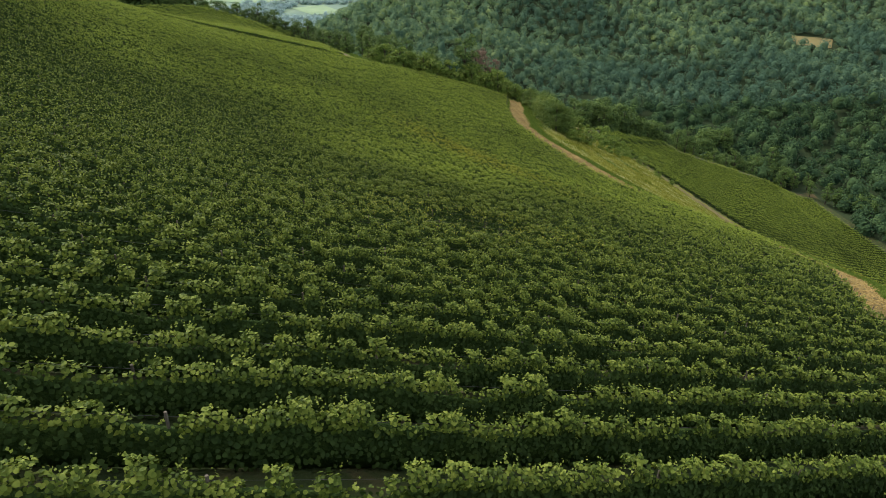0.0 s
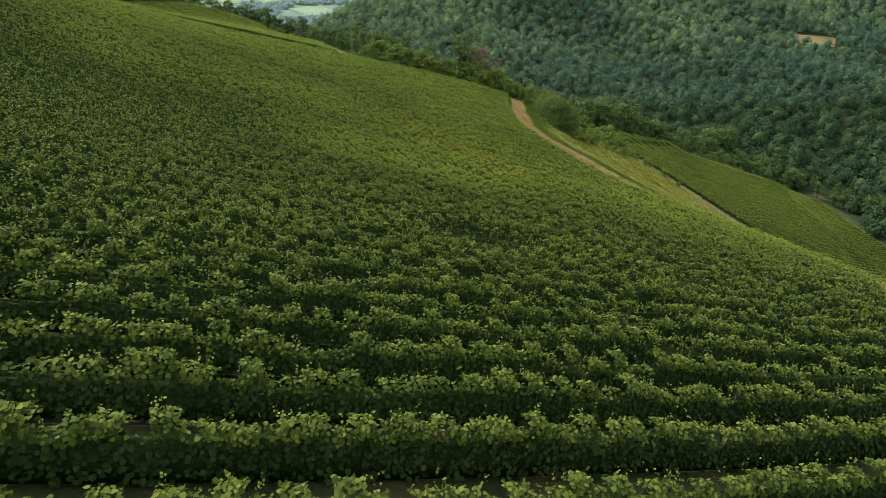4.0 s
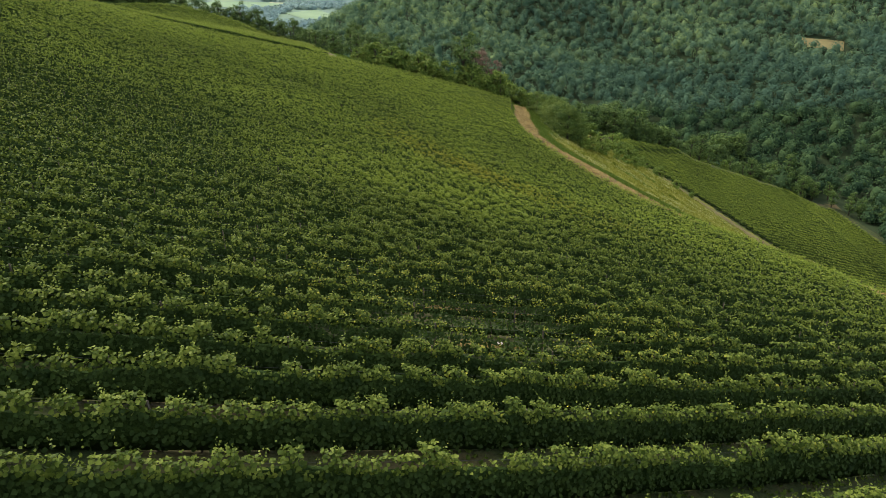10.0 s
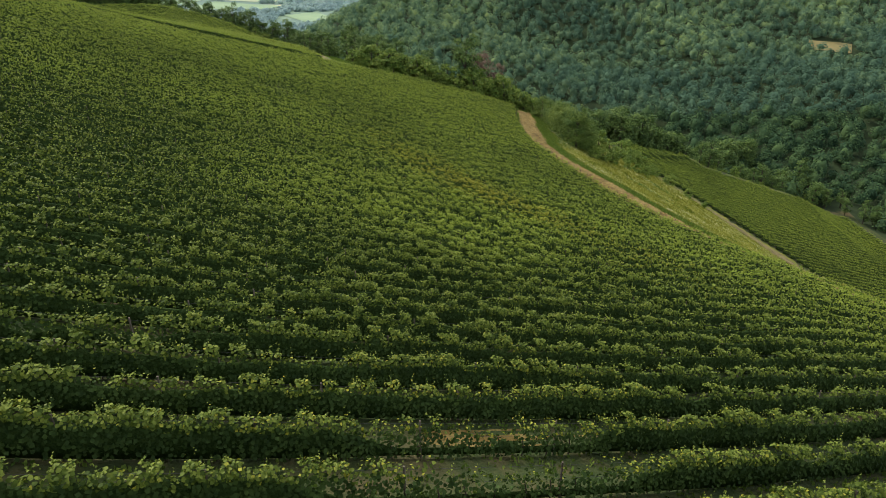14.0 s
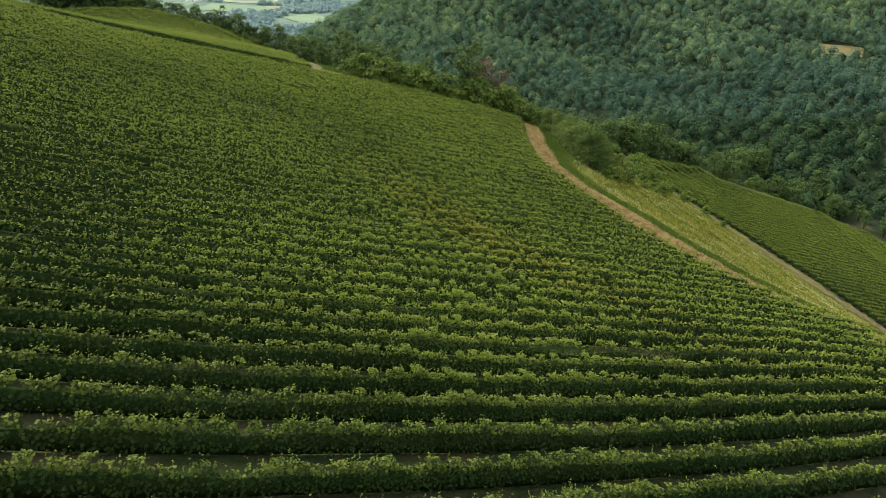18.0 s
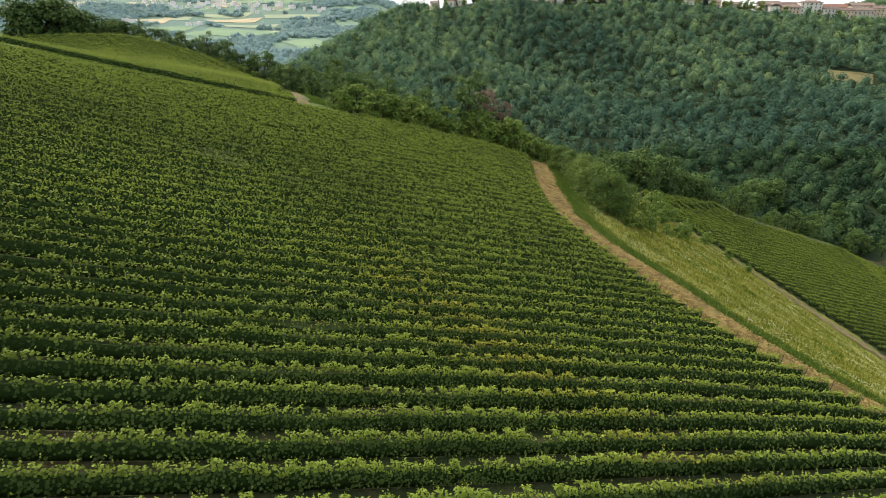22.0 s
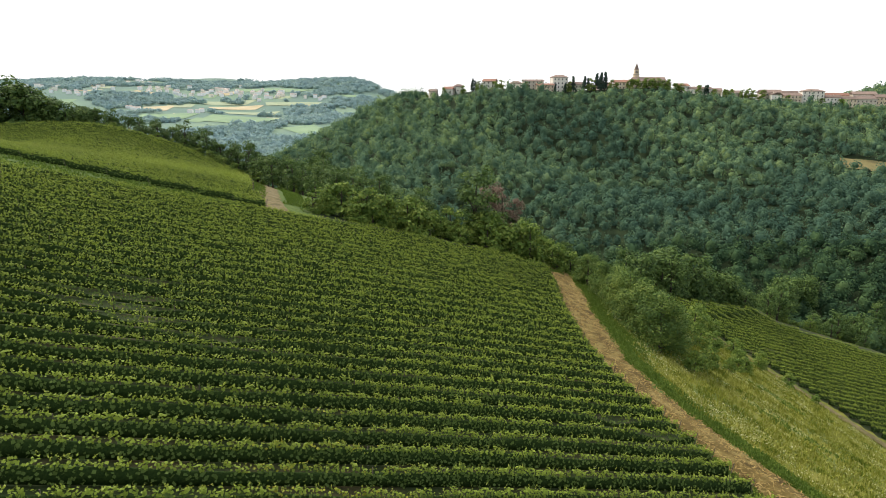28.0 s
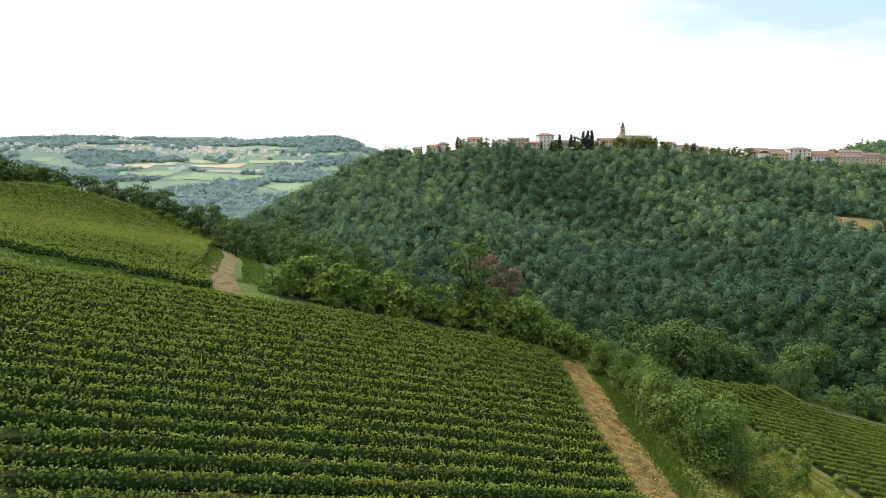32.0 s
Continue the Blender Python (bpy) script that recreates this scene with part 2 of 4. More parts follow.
# Far fields and farmland: haze is mixed into these paled colours.
WHEAT = material("ripe_wheat", [(0.42, 0.35, 0.20), (0.54, 0.46, 0.29)], 0.02, 0.95)
CROP = material("green_crop", [(0.18, 0.27, 0.15), (0.25, 0.34, 0.19)], 0.02, 0.95)
HAY = material("mown_meadow", [(0.28, 0.33, 0.20), (0.36, 0.40, 0.25)], 0.02, 0.95)
HAZED_LAND = material("hazed_farmland", [(0.135, 0.205, 0.165), (0.170, 0.250, 0.172), (0.230, 0.305, 0.178)], 0.006, 0.95, 0.3, 0.1, tint=(0.125, 0.195, 0.160), tint_scale=0.0035, tint_range=(0.42, 0.56))


# ---- mesh helpers ----
def link_mesh(name, verts, faces, mat, parent=None, label="", smooth=False):
    me = bpy.data.meshes.new(name)
    me.from_pydata([tuple(v) for v in verts], [], faces)
    me.materials.append(mat)
    if smooth:
        me.polygons.foreach_set("use_smooth", np.ones(len(me.polygons), dtype=bool))
    me.update()
    ob = new(name, me)
    if parent:
        ob.parent = parent
    if label:
        ob["label"] = label
    return ob


def fast_mesh(name, verts, faces, mat):
    """A mesh from arrays: verts (n, 3), faces (m, k)."""
    me = bpy.data.meshes.new(name)
    m, k = faces.shape
    me.vertices.add(len(verts))
    me.vertices.foreach_set("co", np.ascontiguousarray(verts, dtype=np.float32).ravel())
    me.loops.add(m * k)
    me.loops.foreach_set("vertex_index", np.ascontiguousarray(faces, dtype=np.int32).ravel())
    me.polygons.add(m)
    me.polygons.foreach_set("loop_start", np.arange(0, m * k, k, dtype=np.int32))
    me.materials.append(mat)
    me.update(calc_edges=True)
    return me


def fast_part(name, verts, faces, mat, parent=None, label=""):
    ob = new(name, fast_mesh(name, verts, faces, mat))
    if parent:
        ob.parent = parent
    if label:
        ob["label"] = label
    return ob


KITE = np.array([(0, -0.5, 0), (0.5, 0.0, 0.14), (0, 0.55, 0), (-0.5, 0.0, 0.14)])
LOBED = np.array([(0, -0.42, 0.0), (0.50, -0.26, 0.12), (0.40, 0.25, 0.10), (0.0, 0.56, -0.08), (-0.40, 0.25, 0.10), (-0.50, -0.26, 0.12)])


def leaves(centres, normals, sizes, rng, shape=KITE):
    """Leaves as small folded blades: their corners and faces."""
    n = len(centres)
    nn = normals / np.maximum(1e-6, np.linalg.norm(normals, axis=1))[:, None]
    spin = rng.normal(size=(n, 3))
    a = np.cross(nn, spin)
    a /= np.maximum(1e-6, np.linalg.norm(a, axis=1))[:, None]
    b = np.cross(nn, a)
    k = len(shape)
    v = centres[:, None] + sizes[:, None, None] * (shape[None, :, 0:1] * a[:, None] + shape[None, :, 1:2] * b[:, None] + shape[None, :, 2:3] * nn[:, None])
    return v.reshape(-1, 3), np.arange(n * k, dtype=np.int32).reshape(n, k)


def smooth01(t):
    t = np.clip(t, 0, 1)
    return t * t * (3 - 2 * t)


def wave(x, y, size, seed=0.0):
    """A smooth, irregular undulation between about -1 and 1."""
    x, y = x / size, y / size
    return (np.sin(x * 1.7 + 1.3 * np.sin(y * 1.1 + seed) + seed) + np.sin(y * 2.1 + 1.1 * np.sin(x * 1.4 - seed) + 2.0 * seed) + np.sin((x + y) * 3.3 + seed * 3) * 0.5) / 2.5


# ---- the lie of the land ----
HILL = {(0, 0): -33.155, (0, 1): -4.415, (0, 2): 5.324, (0, 3): -3.273, (0, 4): -0.904, (0, 5): 0.233, (1, 0): -26.508, (1, 1): -4.463, (1, 2): 2.855,
        (1, 3): 1.0, (1, 4): -0.762, (2, 0): -2.306, (2, 1): -5.367, (2, 2): -0.766, (2, 3): 1.758, (3, 0): -4.066, (3, 1): 2.46, (3, 2): -0.077, (4, 0): 1.513, (4, 1): -1.23}
VINE_TOP = 1.95
ROW_TURN = radians(18.5)
RX, RY = math.cos(ROW_TURN), math.sin(ROW_TURN)
# the dirt track along the vineyard's lower end, from its foot up to the crest
EDGE_Y = [-40, 16, 36, 52, 67, 87, 111, 127, 133, 140, 144, 150, 157, 168, 181, 190, 198, 211, 222, 233, 248, 262]
EDGE_X = [24, 30, 35, 41, 49, 60, 62, 55.5, 47.0, 42.2, 39.3, 36.3, 33.4, 30.3, 26.2, 23.6, 22.4, 22.6, 22.8, 24.2, 25.4, 26.4]


def track_x(y):
    return np.interp(y, EDGE_Y, EDGE_X)


def row_bend(x, k):
    """How far a row of the main block swings off its straight line."""
    x = np.clip(x, -30, 36)
    return np.interp(k, [90, 115, 135, 200], [0, 0.03, 0.045, 0.05]) * x + np.interp(k, [85, 115], [0.0022, 0]) * x * x


def hill(x, y):
    """The vineyard hill: a smooth bulge that falls to the right and away, with a knoll behind and a meadow bank beyond the track."""
    edge = -(0.8 * np.maximum(y, 0) + 45)
    xe = np.maximum(x, edge)
    u, v = np.clip(xe / 79.4, -1.75, 2.2), np.clip((y - 158.8) / 79.4, -2.3, 2.5)
    z = sum(c * u ** i * v ** j for (i, j), c in HILL.items()) * 0.794 - VINE_TOP + 0.25
    z = z + 4.8 * np.exp(-((x + 122) / 55) ** 2 - ((y - 350) / 55) ** 2)
    bank = x - track_x(y) - 4.4
    z = z - 0.13 * np.maximum(0, bank - 4)
    z = z + np.interp(y, [138, 150, 164, 174, 188], [0.2, 0.9, 1.1, 0.6, 0]) * smooth01((bank + 6) / 6) * (1 - smooth01((bank - 3) / 9))
    return z - 0.4 * np.maximum(0, x - 174.7) - 0.45 * np.maximum(0, y - 357) + 0.05 * np.maximum(0, -x - 139)


def spur(x, y):
    """The slope of the lower vineyard, across the meadow: it rises away from the hill to a crest and drops behind it."""
    past = -0.666 * (x - 72) + 0.745 * (y - 302)
    step = 1.3 * smooth01((-0.666 * (x - 78) + 0.745 * (y - 292) + 0.5) / 2.0)
    brow = np.interp(x, [72, 87, 121, 127, 162, 218], [2.0, -0.5, -7.5, -11, -29, -55])
    return -81.7 - 0.38 * (x - 124.8) + 0.1 * (y - 334) + step - 0.75 * np.maximum(0, past - brow) - 0.2 * np.maximum(0, x - 185)


def valley(x, y):
    """The valley, the wooded village hill across it and the far hills."""
    top = np.interp(x, [-420, -190, -110, -45, 15, 55, 90, 120, 175, 215, 250, 300, 420, 700, 1500], [-118, -84, -43, -11, -3, 3, 4, 0, 3, 5, 0, -5, -13, -18, -14])
    face = np.clip((y - 345) / 412.0, 0, 1) ** 1.25
    back = 1 - smooth01((y - 830) / 420.0)
    z = -121 + (top + 121) * face * back
    z = z + 15 * wave(x, y, 95, 1.7) * face * (1 - face) * 4 * back
    z = z + 42 * np.exp(-((x - 620) / 120) ** 2 - ((y - 960) / 120) ** 2)
    far = smooth01((y - 1250) / 1900.0) * (1 - smooth01((x / np.maximum(y, 1) + 0.13) / 0.16))
    z = z + far * (158 + 22 * wave(x, y, 420, 0.6) + 10 * wave(x, y, 170, 2.2)) * (1 - 0.8 * smooth01((y - 3300) / 1200))
    return z + 8 * wave(x, y, 260, 3.1) * smooth01((y - 900) / 400)


def soft_max(a, b, k):
    d = np.clip((a - b) / k, -1, 1)
    return np.where(d >= 1, a, np.where(d <= -1, b, (a + b) / 2 + k * (d * d + 1) / 4))


def ground(x, y):
    x, y = np.asarray(x, dtype=float), np.asarray(y, dtype=float)
    return soft_max(soft_max(hill(x, y), spur(x, y), 2.0), valley(x, y), 14.0)


# ---- ground ----
def steps(stops):
    out = []
    for (a, b, n) in stops:
        out += list(np.linspace(a, b, n, endpoint=False))
    return np.array(out + [stops[-1][1]])


gx = steps([(-4200, -2000, 10), (-2000, -260, 62), (-260, -110, 40), (-110, 130, 112), (130, 300, 46), (300, 900, 46), (900, 4200, 16)])
gy = steps([(-600, -40, 16), (-40, 330, 160), (330, 480, 50), (480, 900, 70), (900, 1500, 30), (1500, 3000, 60), (3000, 4800, 24)])
GX, GY = np.meshgrid(gx, gy)
GZ = ground(GX, GY) + 0.06 * wave(GX, GY, 1.3, 0.4) * (GY < 400)
nx, ny = len(gx), len(gy)
idx = np.arange(nx * ny).reshape(ny, nx)
quads = np.stack([idx[:-1, :-1], idx[:-1, 1:], idx[1:, 1:], idx[1:, :-1]], -1).reshape(-1, 4)
land = fast_part("ground", np.stack([GX, GY, GZ], -1).reshape(-1, 3), quads, SOIL)
for mm in (MEADOW, FOREST_FLOOR, HAZED_LAND, TURF):
    land.data.materials.append(mm)
cx, cy = (GX[:-1, :-1] + GX[1:, 1:]).ravel() / 2, (GY[:-1, :-1] + GY[1:, 1:]).ravel() / 2
kinds = np.zeros(len(cx), dtype=np.int32)
kinds[(cx > track_x(cy) + 2.5) & (cy < 275) & (hill(cx, cy) > spur(cx, cy) - 1)] = 1
kinds[(cy > 250 + 0.2 * cx) & (cx > -34) & (hill(cx, cy) > spur(cx, cy) - 1)] = 2
past_track = cx - track_x(cy)
kinds[(past_track > 5.0) & (past_track < 10.5) & (cy > 140) & (cy < 266)] = 4
front = np.interp(cy, [215, 242, 257, 274, 300], [144, 127.5, 115, 101, 76])
kinds[(cx < front + 0.5) & (cx > 60) & (cy > 215) & (cy < 300)] = 1
lane = cy - cx * RY / RX
kinds[(lane > 244.5) & ((cy < 239) | (lane < 250)) & (cx < 24) & (cy < 262)] = 4
kinds[(lane > 244.5) & (cx > np.interp(cy, [240, 254, 285, 315, 346], [-36, -43, -52, -62, -70])) & (cx < -26) & (cy < 345)] = 4
brow = np.interp(cx, [72, 87, 121, 127, 162, 218], [2.0, -0.5, -7.5, -11, -29, -55])
kinds[(-0.666 * (cx - 72) + 0.745 * (cy - 302) > brow + 1) & (cx > 60)] = 2
kinds[(cy > 372) | (cx > 225)] = 2
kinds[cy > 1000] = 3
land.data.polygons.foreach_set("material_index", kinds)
land.data.polygons.foreach_set("use_smooth", np.ones(len(kinds), dtype=bool))
tagged(land, "rolling hill country with grassy vineyard soil, meadow and woodland floor", "ground", kind="structure")


def strip(name, line, width, mat, label, lift=0.05, wobble=0.3):
    """A worn way laid over the ground along a line of (x, y), uneven at its edges."""
    pts = []
    for (x0, y0), (x1, y1) in zip(line, line[1:]):
        n = max(2, int(math.hypot(x1 - x0, y1 - y0) / 0.8))
        pts += [(x0 + (x1 - x0) * i / n, y0 + (y1 - y0) * i / n) for i in range(n)]
    pts = np.array(pts + [line[-1]])
    for _ in range(14):
        pts[1:-1] = (pts[:-2] + 2 * pts[1:-1] + pts[2:]) / 4
    way = np.gradient(pts, axis=0)
    way /= np.linalg.norm(way, axis=1)[:, None]
    side = np.stack([way[:, 1], -way[:, 0]], 1)
    cols = np.linspace(-1, 1, 9)
    w = width / 2 * (1 + wobble * wave(pts[:, 0], pts[:, 1], 2.2, 0.9))
    P = pts[:, None] + side[:, None] * (cols[None, :, None] * w[:, None, None])
    rut = -0.10 * np.exp(-((np.abs(cols) - 0.5) / 0.16) ** 2) - 0.12 * np.abs(cols) ** 6
    Z = ground(P[..., 0], P[..., 1]) + 0.12 + lift + rut[None] + 0.05 * wave(P[..., 0], P[..., 1], 1.9, 0.3) + np.random.default_rng(3).normal(0, 0.025, P.shape[:2])
    n, k = Z.shape
    ii = np.arange(n * k).reshape(n, k)
    f = np.stack([ii[:-1, :-1], ii[:-1, 1:], ii[1:, 1:], ii[1:, :-1]], -1).reshape(-1, 4)
    ob = fast_part(name, np.concatenate([P, Z[..., None]], -1).reshape(-1, 3), f, mat)
    ob.data.polygons.foreach_set("use_smooth", np.ones(len(f), dtype=bool))
    return tagged(ob, label, "track", kind="structure")


strip("dirt_track", [(x + 2.9, y) for x, y in zip(EDGE_X, EDGE_Y)], 5.4, DIRT, "dry ochre dirt track with wheel ruts beside the vines")
strip("field_path", [(80, 287), (88, 280), (97, 271), (111, 255), (124, 239), (141, 217)], 4.6, PALE_PATH, "pale dirt path along the posts of the lower vineyard", 0.25)
strip("saddle_path", [(-31, 233), (-35, 242), (-39, 253), (-47, 283), (-57, 315), (-67, 344)], 4.6, PALE_PATH, "trodden pale path over the saddle between vines and trees", 0.10, 0.15)
strip("upper_path", [(-96, 150), (-90, 162), (-84, 168), (-78, 170)], 4.0, DIRT, "bare dirt turning place above the vines")


for k, xa, xb in ((22.8, -9, 0), (48.6, -1, 7), (51.6, -3, 4), (57.6, -1, 9)):
    line = [(x, k + x * RY / RX + float(row_bend(x, k))) for x in np.linspace(xa, xb, 5)]
    strip("bare_soil", line, 1.3, DIRT, "bare orange-brown soil between weak vines", -0.08, 0.4)


# ---- vine rows ----
def leaf_load(x, y, seen=True):
    """Leaf size at a place: small where the camera passes near."""
    q = np.abs(x) * 0.9 + 0.30 * np.maximum(0, y - 55)
    hidden = np.abs(x) > 0.76 * np.maximum(0, y) + 9
    return np.where(hidden, 0.42, np.clip(0.112 + 0.0030 * np.maximum(0, q - 5), 0.112, 0.235))


def vine_row(x0, y0, length, rng, near, posts_apart=5.6, size_floor=0.0, k_bend=None):
    """One trellised row from (x0, y0) along the rows' direction: foliage with an inner core, posts, wires and stems."""
    row = new("vine_row")
    swing = (lambda x: 0.0 * x) if k_bend is None else (lambda x: row_bend(x, k_bend))

    def at(s, off=0.0):
        x = x0 + s * RX - off * RY
        return x, y0 + s * RY + off * RX + swing(x)

    gz0 = float(ground(*at(0.0)))
    where = np.array([x0, y0, gz0])
    row.location = where
    # strength of the vines along the row: some stretches are weak, some vines are missing
    s = np.arange(0.25, length, 0.5)
    px, py = at(s)
    weak = np.exp(-((px - 2.5) / 6.5) ** 2 - ((py - 54) / 5.0) ** 2) * 0.95 + np.exp(-((px + 33) / 7) ** 2 - ((py - 171) / 5) ** 2) * 0.6
    weak = weak + 0.45 * np.clip(wave(px, py, 11, 4.2) - 0.45, 0, 1)
    strength = np.clip(1.0 - weak - 0.35 * (rng.random(len(s)) < 0.05), 0.06, 1)
    # each vine makes its own bulge, unlike its neighbours in width and vigour
    stem = np.cumsum(rng.uniform(0.75, 1.45, int(length / 0.75) + 4)) - 1.5
    vigour, breadth = rng.uniform(0.55, 1.15, len(stem)), rng.uniform(0.34, 0.68, len(stem))
    vigour[rng.random(len(stem)) < 0.06] = 0.03
    vine_no = np.searchsorted(stem, s)
    clump = np.zeros(len(s))
    for step in (-2, -1, 0, 1):
        v = np.clip(vine_no + step, 0, len(stem) - 1)
        clump = np.maximum(clump, vigour[v] * np.exp(-((s - stem[v]) / breadth[v]) ** 2))
    clump = np.clip(clump + 0.15 * wave(px, py, 2.7, 5.0), 0, 1.15)
    size = np.maximum(leaf_load(px, py), size_floor)
    even = np.clip((size - 0.16) / 0.06, 0, 1) * 0.5
    clump = clump * (1 - even) + 0.5 * even
    top = VINE_TOP - 0.42 + 0.52 * clump + 0.12 * wave(px, py, 3.1, 2.0) + rng.normal(0, 0.05, len(s)) - 0.25 * (1 - strength)

    def spread(name, centres, normals, sizes, lobed, mat, label):
        for part_name, pick, form in ((name, lobed, LOBED), (name, ~lobed, KITE)):
            if pick.any():
                vv, f = leaves(centres[pick], normals[pick], sizes[pick], rng, form)
                ob = fast_part(part_name, vv, f, mat, row, label)
                ob["kind"] = "stuff"

    # the leafy head: young pale leaves that bulge over the top wires, vine by vine
    far = np.clip((size - 0.125) / 0.12, 0, 1)
    per = rng.poisson(0.5 * (2.0 - 0.85 * far) * np.clip(strength * 1.3 - 0.3, 0.02, 1) * (0.20 + 1.20 * clump ** 1.2) / (0.8 * size ** 2))
    i = np.repeat(np.arange(len(s)), per)
    n = len(i)
    ss = s[i] + rng.uniform(-0.27, 0.27, n)
    turn = rng.uniform(-1.95, 1.35, n)
    reach = rng.uniform(0.55, 1.05, n) * (0.62 + 0.48 * clump[i])
    off = np.sin(turn) * (0.36 - 0.14 * far[i]) * reach
    hgt = top[i] - 0.38 + np.cos(turn) * 0.36 * reach
    x, y = at(ss, off)
    nor = np.stack([-np.sin(turn) * RY, np.sin(turn) * RX, np.cos(turn) + 0.30], 1) + rng.normal(0, 0.45, (n, 3))
    sz = size[i] * rng.uniform(0.60, 1.25, n)
    # shoots that stand up out of the head, their leaves dwindling towards the tip; alone where the vine is weak
    many = rng.poisson(np.where(strength < 0.55, 1.1, 2.9 - 1.0 * far) * (0.3 + 0.9 * clump))
    si = np.repeat(np.arange(len(s)), many)
    m = len(si)
    poor = strength[si] < 0.55
    ps, po = s[si] + rng.uniform(-0.25, 0.25, m), rng.normal(0, 0.14, m)
    h0 = np.where(poor, 0.95, top[si] - 0.15)
    h1 = top[si] + rng.uniform(0.02, 0.40, m) * (1 + 0.25 * far[si]) + 0.28 * (rng.random(m) < 0.12)
    lean_s, lean_o = rng.normal(0.04, 0.17, m), rng.normal(-0.03, 0.14, m)
    q = np.repeat(np.arange(m), np.where(poor, 9, np.where(size[si] < 0.14, 6, 4)))
    k = len(q)
    u = rng.random(k)
    x2, y2 = at(ps[q] + lean_s[q] * u + rng.normal(0, 0.035, k), po[q] + lean_o[q] * u + rng.normal(0, 0.035, k))
    i2, hgt2 = si[q], h0[q] + (h1 - h0)[q] * u
    sz2 = size[i2] * (0.92 - 0.50 * u) * rng.uniform(0.8, 1.15, k)
    nor2 = rng.normal(0, 0.7, (k, 3)) + np.array([0.15, -0.35, 0.55])
    x, y, hgt, i = np.concatenate([x, x2]), np.concatenate([y, y2]), np.concatenate([hgt, hgt2]), np.concatenate([i, i2])
    sz, nor = np.concatenate([sz, sz2]), np.concatenate([nor, nor2])
    lobed = np.concatenate([size[i[:n]] < 0.140, np.zeros(k, dtype=bool)])
    c = np.stack([x, y, ground(x, y) + hgt], 1) - where
    # a stretch of ailing, yellowed vines across the block
    ail = np.exp(-((x - np.interp(y, [104, 109, 116, 125, 137, 150], [24, 18, 11.7, 4.5, -4, -9])) / 6.2) ** 2) * np.exp(-((y - 126) / 19) ** 2)
    ail = ail + 0.35 * np.exp(-((x - 3) / 9) ** 2 - ((y - 55) / 7) ** 2)
    pale = rng.random(len(x)) < 0.9 * ail
    tip = np.concatenate([np.zeros(n, dtype=bool), u > 0.35]) & ~pale
    leafy = ~pale & ~tip
    spread("leafy_head", c[leafy], nor[leafy], sz[leafy], lobed[leafy], VINE, "green leaves that bulge over the top wires")
    spread("shoot_tip", c[tip], nor[tip], sz[tip], lobed[tip], VINE_TIP, "pale yellow-green tips of the young shoots")
    if pale.sum() > 8:
        spread("yellowed_leaves", c[pale], nor[pale], sz[pale], np.zeros(int(pale.sum()), dtype=bool), VINE_PALE, "yellowed leaves of ailing vines")
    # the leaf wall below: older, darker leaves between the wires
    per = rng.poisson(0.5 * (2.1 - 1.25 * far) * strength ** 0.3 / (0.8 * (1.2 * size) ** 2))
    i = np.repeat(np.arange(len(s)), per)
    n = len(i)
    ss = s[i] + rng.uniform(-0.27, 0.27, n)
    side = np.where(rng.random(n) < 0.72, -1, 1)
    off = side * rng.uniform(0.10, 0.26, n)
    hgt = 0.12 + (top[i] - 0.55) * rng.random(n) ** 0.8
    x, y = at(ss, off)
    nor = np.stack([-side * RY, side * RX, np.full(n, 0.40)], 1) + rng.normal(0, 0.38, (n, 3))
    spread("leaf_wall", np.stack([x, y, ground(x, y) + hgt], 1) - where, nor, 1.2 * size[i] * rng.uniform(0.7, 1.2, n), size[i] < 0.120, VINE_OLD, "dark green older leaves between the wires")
    # a solid dark core, added in place of shaded inner leaves to close the hedge
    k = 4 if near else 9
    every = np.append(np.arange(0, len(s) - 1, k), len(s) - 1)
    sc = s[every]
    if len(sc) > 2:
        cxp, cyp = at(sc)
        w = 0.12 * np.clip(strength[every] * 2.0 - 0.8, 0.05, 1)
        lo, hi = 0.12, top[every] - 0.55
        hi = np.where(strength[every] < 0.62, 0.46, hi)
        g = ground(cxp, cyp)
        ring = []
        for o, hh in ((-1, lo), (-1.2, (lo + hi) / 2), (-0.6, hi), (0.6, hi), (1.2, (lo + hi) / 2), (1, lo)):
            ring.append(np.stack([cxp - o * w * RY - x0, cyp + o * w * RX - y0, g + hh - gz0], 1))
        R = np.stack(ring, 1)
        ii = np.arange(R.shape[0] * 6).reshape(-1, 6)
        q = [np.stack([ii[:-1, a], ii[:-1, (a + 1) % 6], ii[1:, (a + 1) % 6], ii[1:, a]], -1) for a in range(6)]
        fast_part("inner_core", R.reshape(-1, 3), np.concatenate(q), VINE_CORE, row, "solid dark core in place of the shaded inner leaves")
    # posts
    for sp in np.arange(rng.uniform(0.3, posts_apart), length, posts_apart):
        xx, yy = at(float(sp))
        p = new("post", POST_MESH)
        p.parent = row
        p.location = (xx - x0, yy - y0, float(ground(xx, yy)) - gz0)
    for sp, lean in ((0.0, -0.22), (length, 0.22)):
        xx, yy = at(float(sp))
        p = new("end_post", POST_MESH)
        p.parent = row
        p.location = (xx - x0, yy - y0, float(ground(xx, yy)) - gz0)
        p.rotation_euler = (0, lean, ROW_TURN)
    if near:
        # two wires and the vine stems
        sw = np.arange(0, length, 2.5)
        wx, wy = at(sw)
        wg = ground(wx, wy)
        for hh in (0.95, 1.55):
            pts = np.stack([wx - x0, wy - y0, wg + hh - gz0], 1)
            a, b = pts + np.array([0, 0, 0.006]), pts - np.array([0, 0, 0.006])
            c2 = pts + np.array([-RY, RX, 0]) * 0.006
            V = np.stack([a, b, c2], 1).reshape(-1, 3)
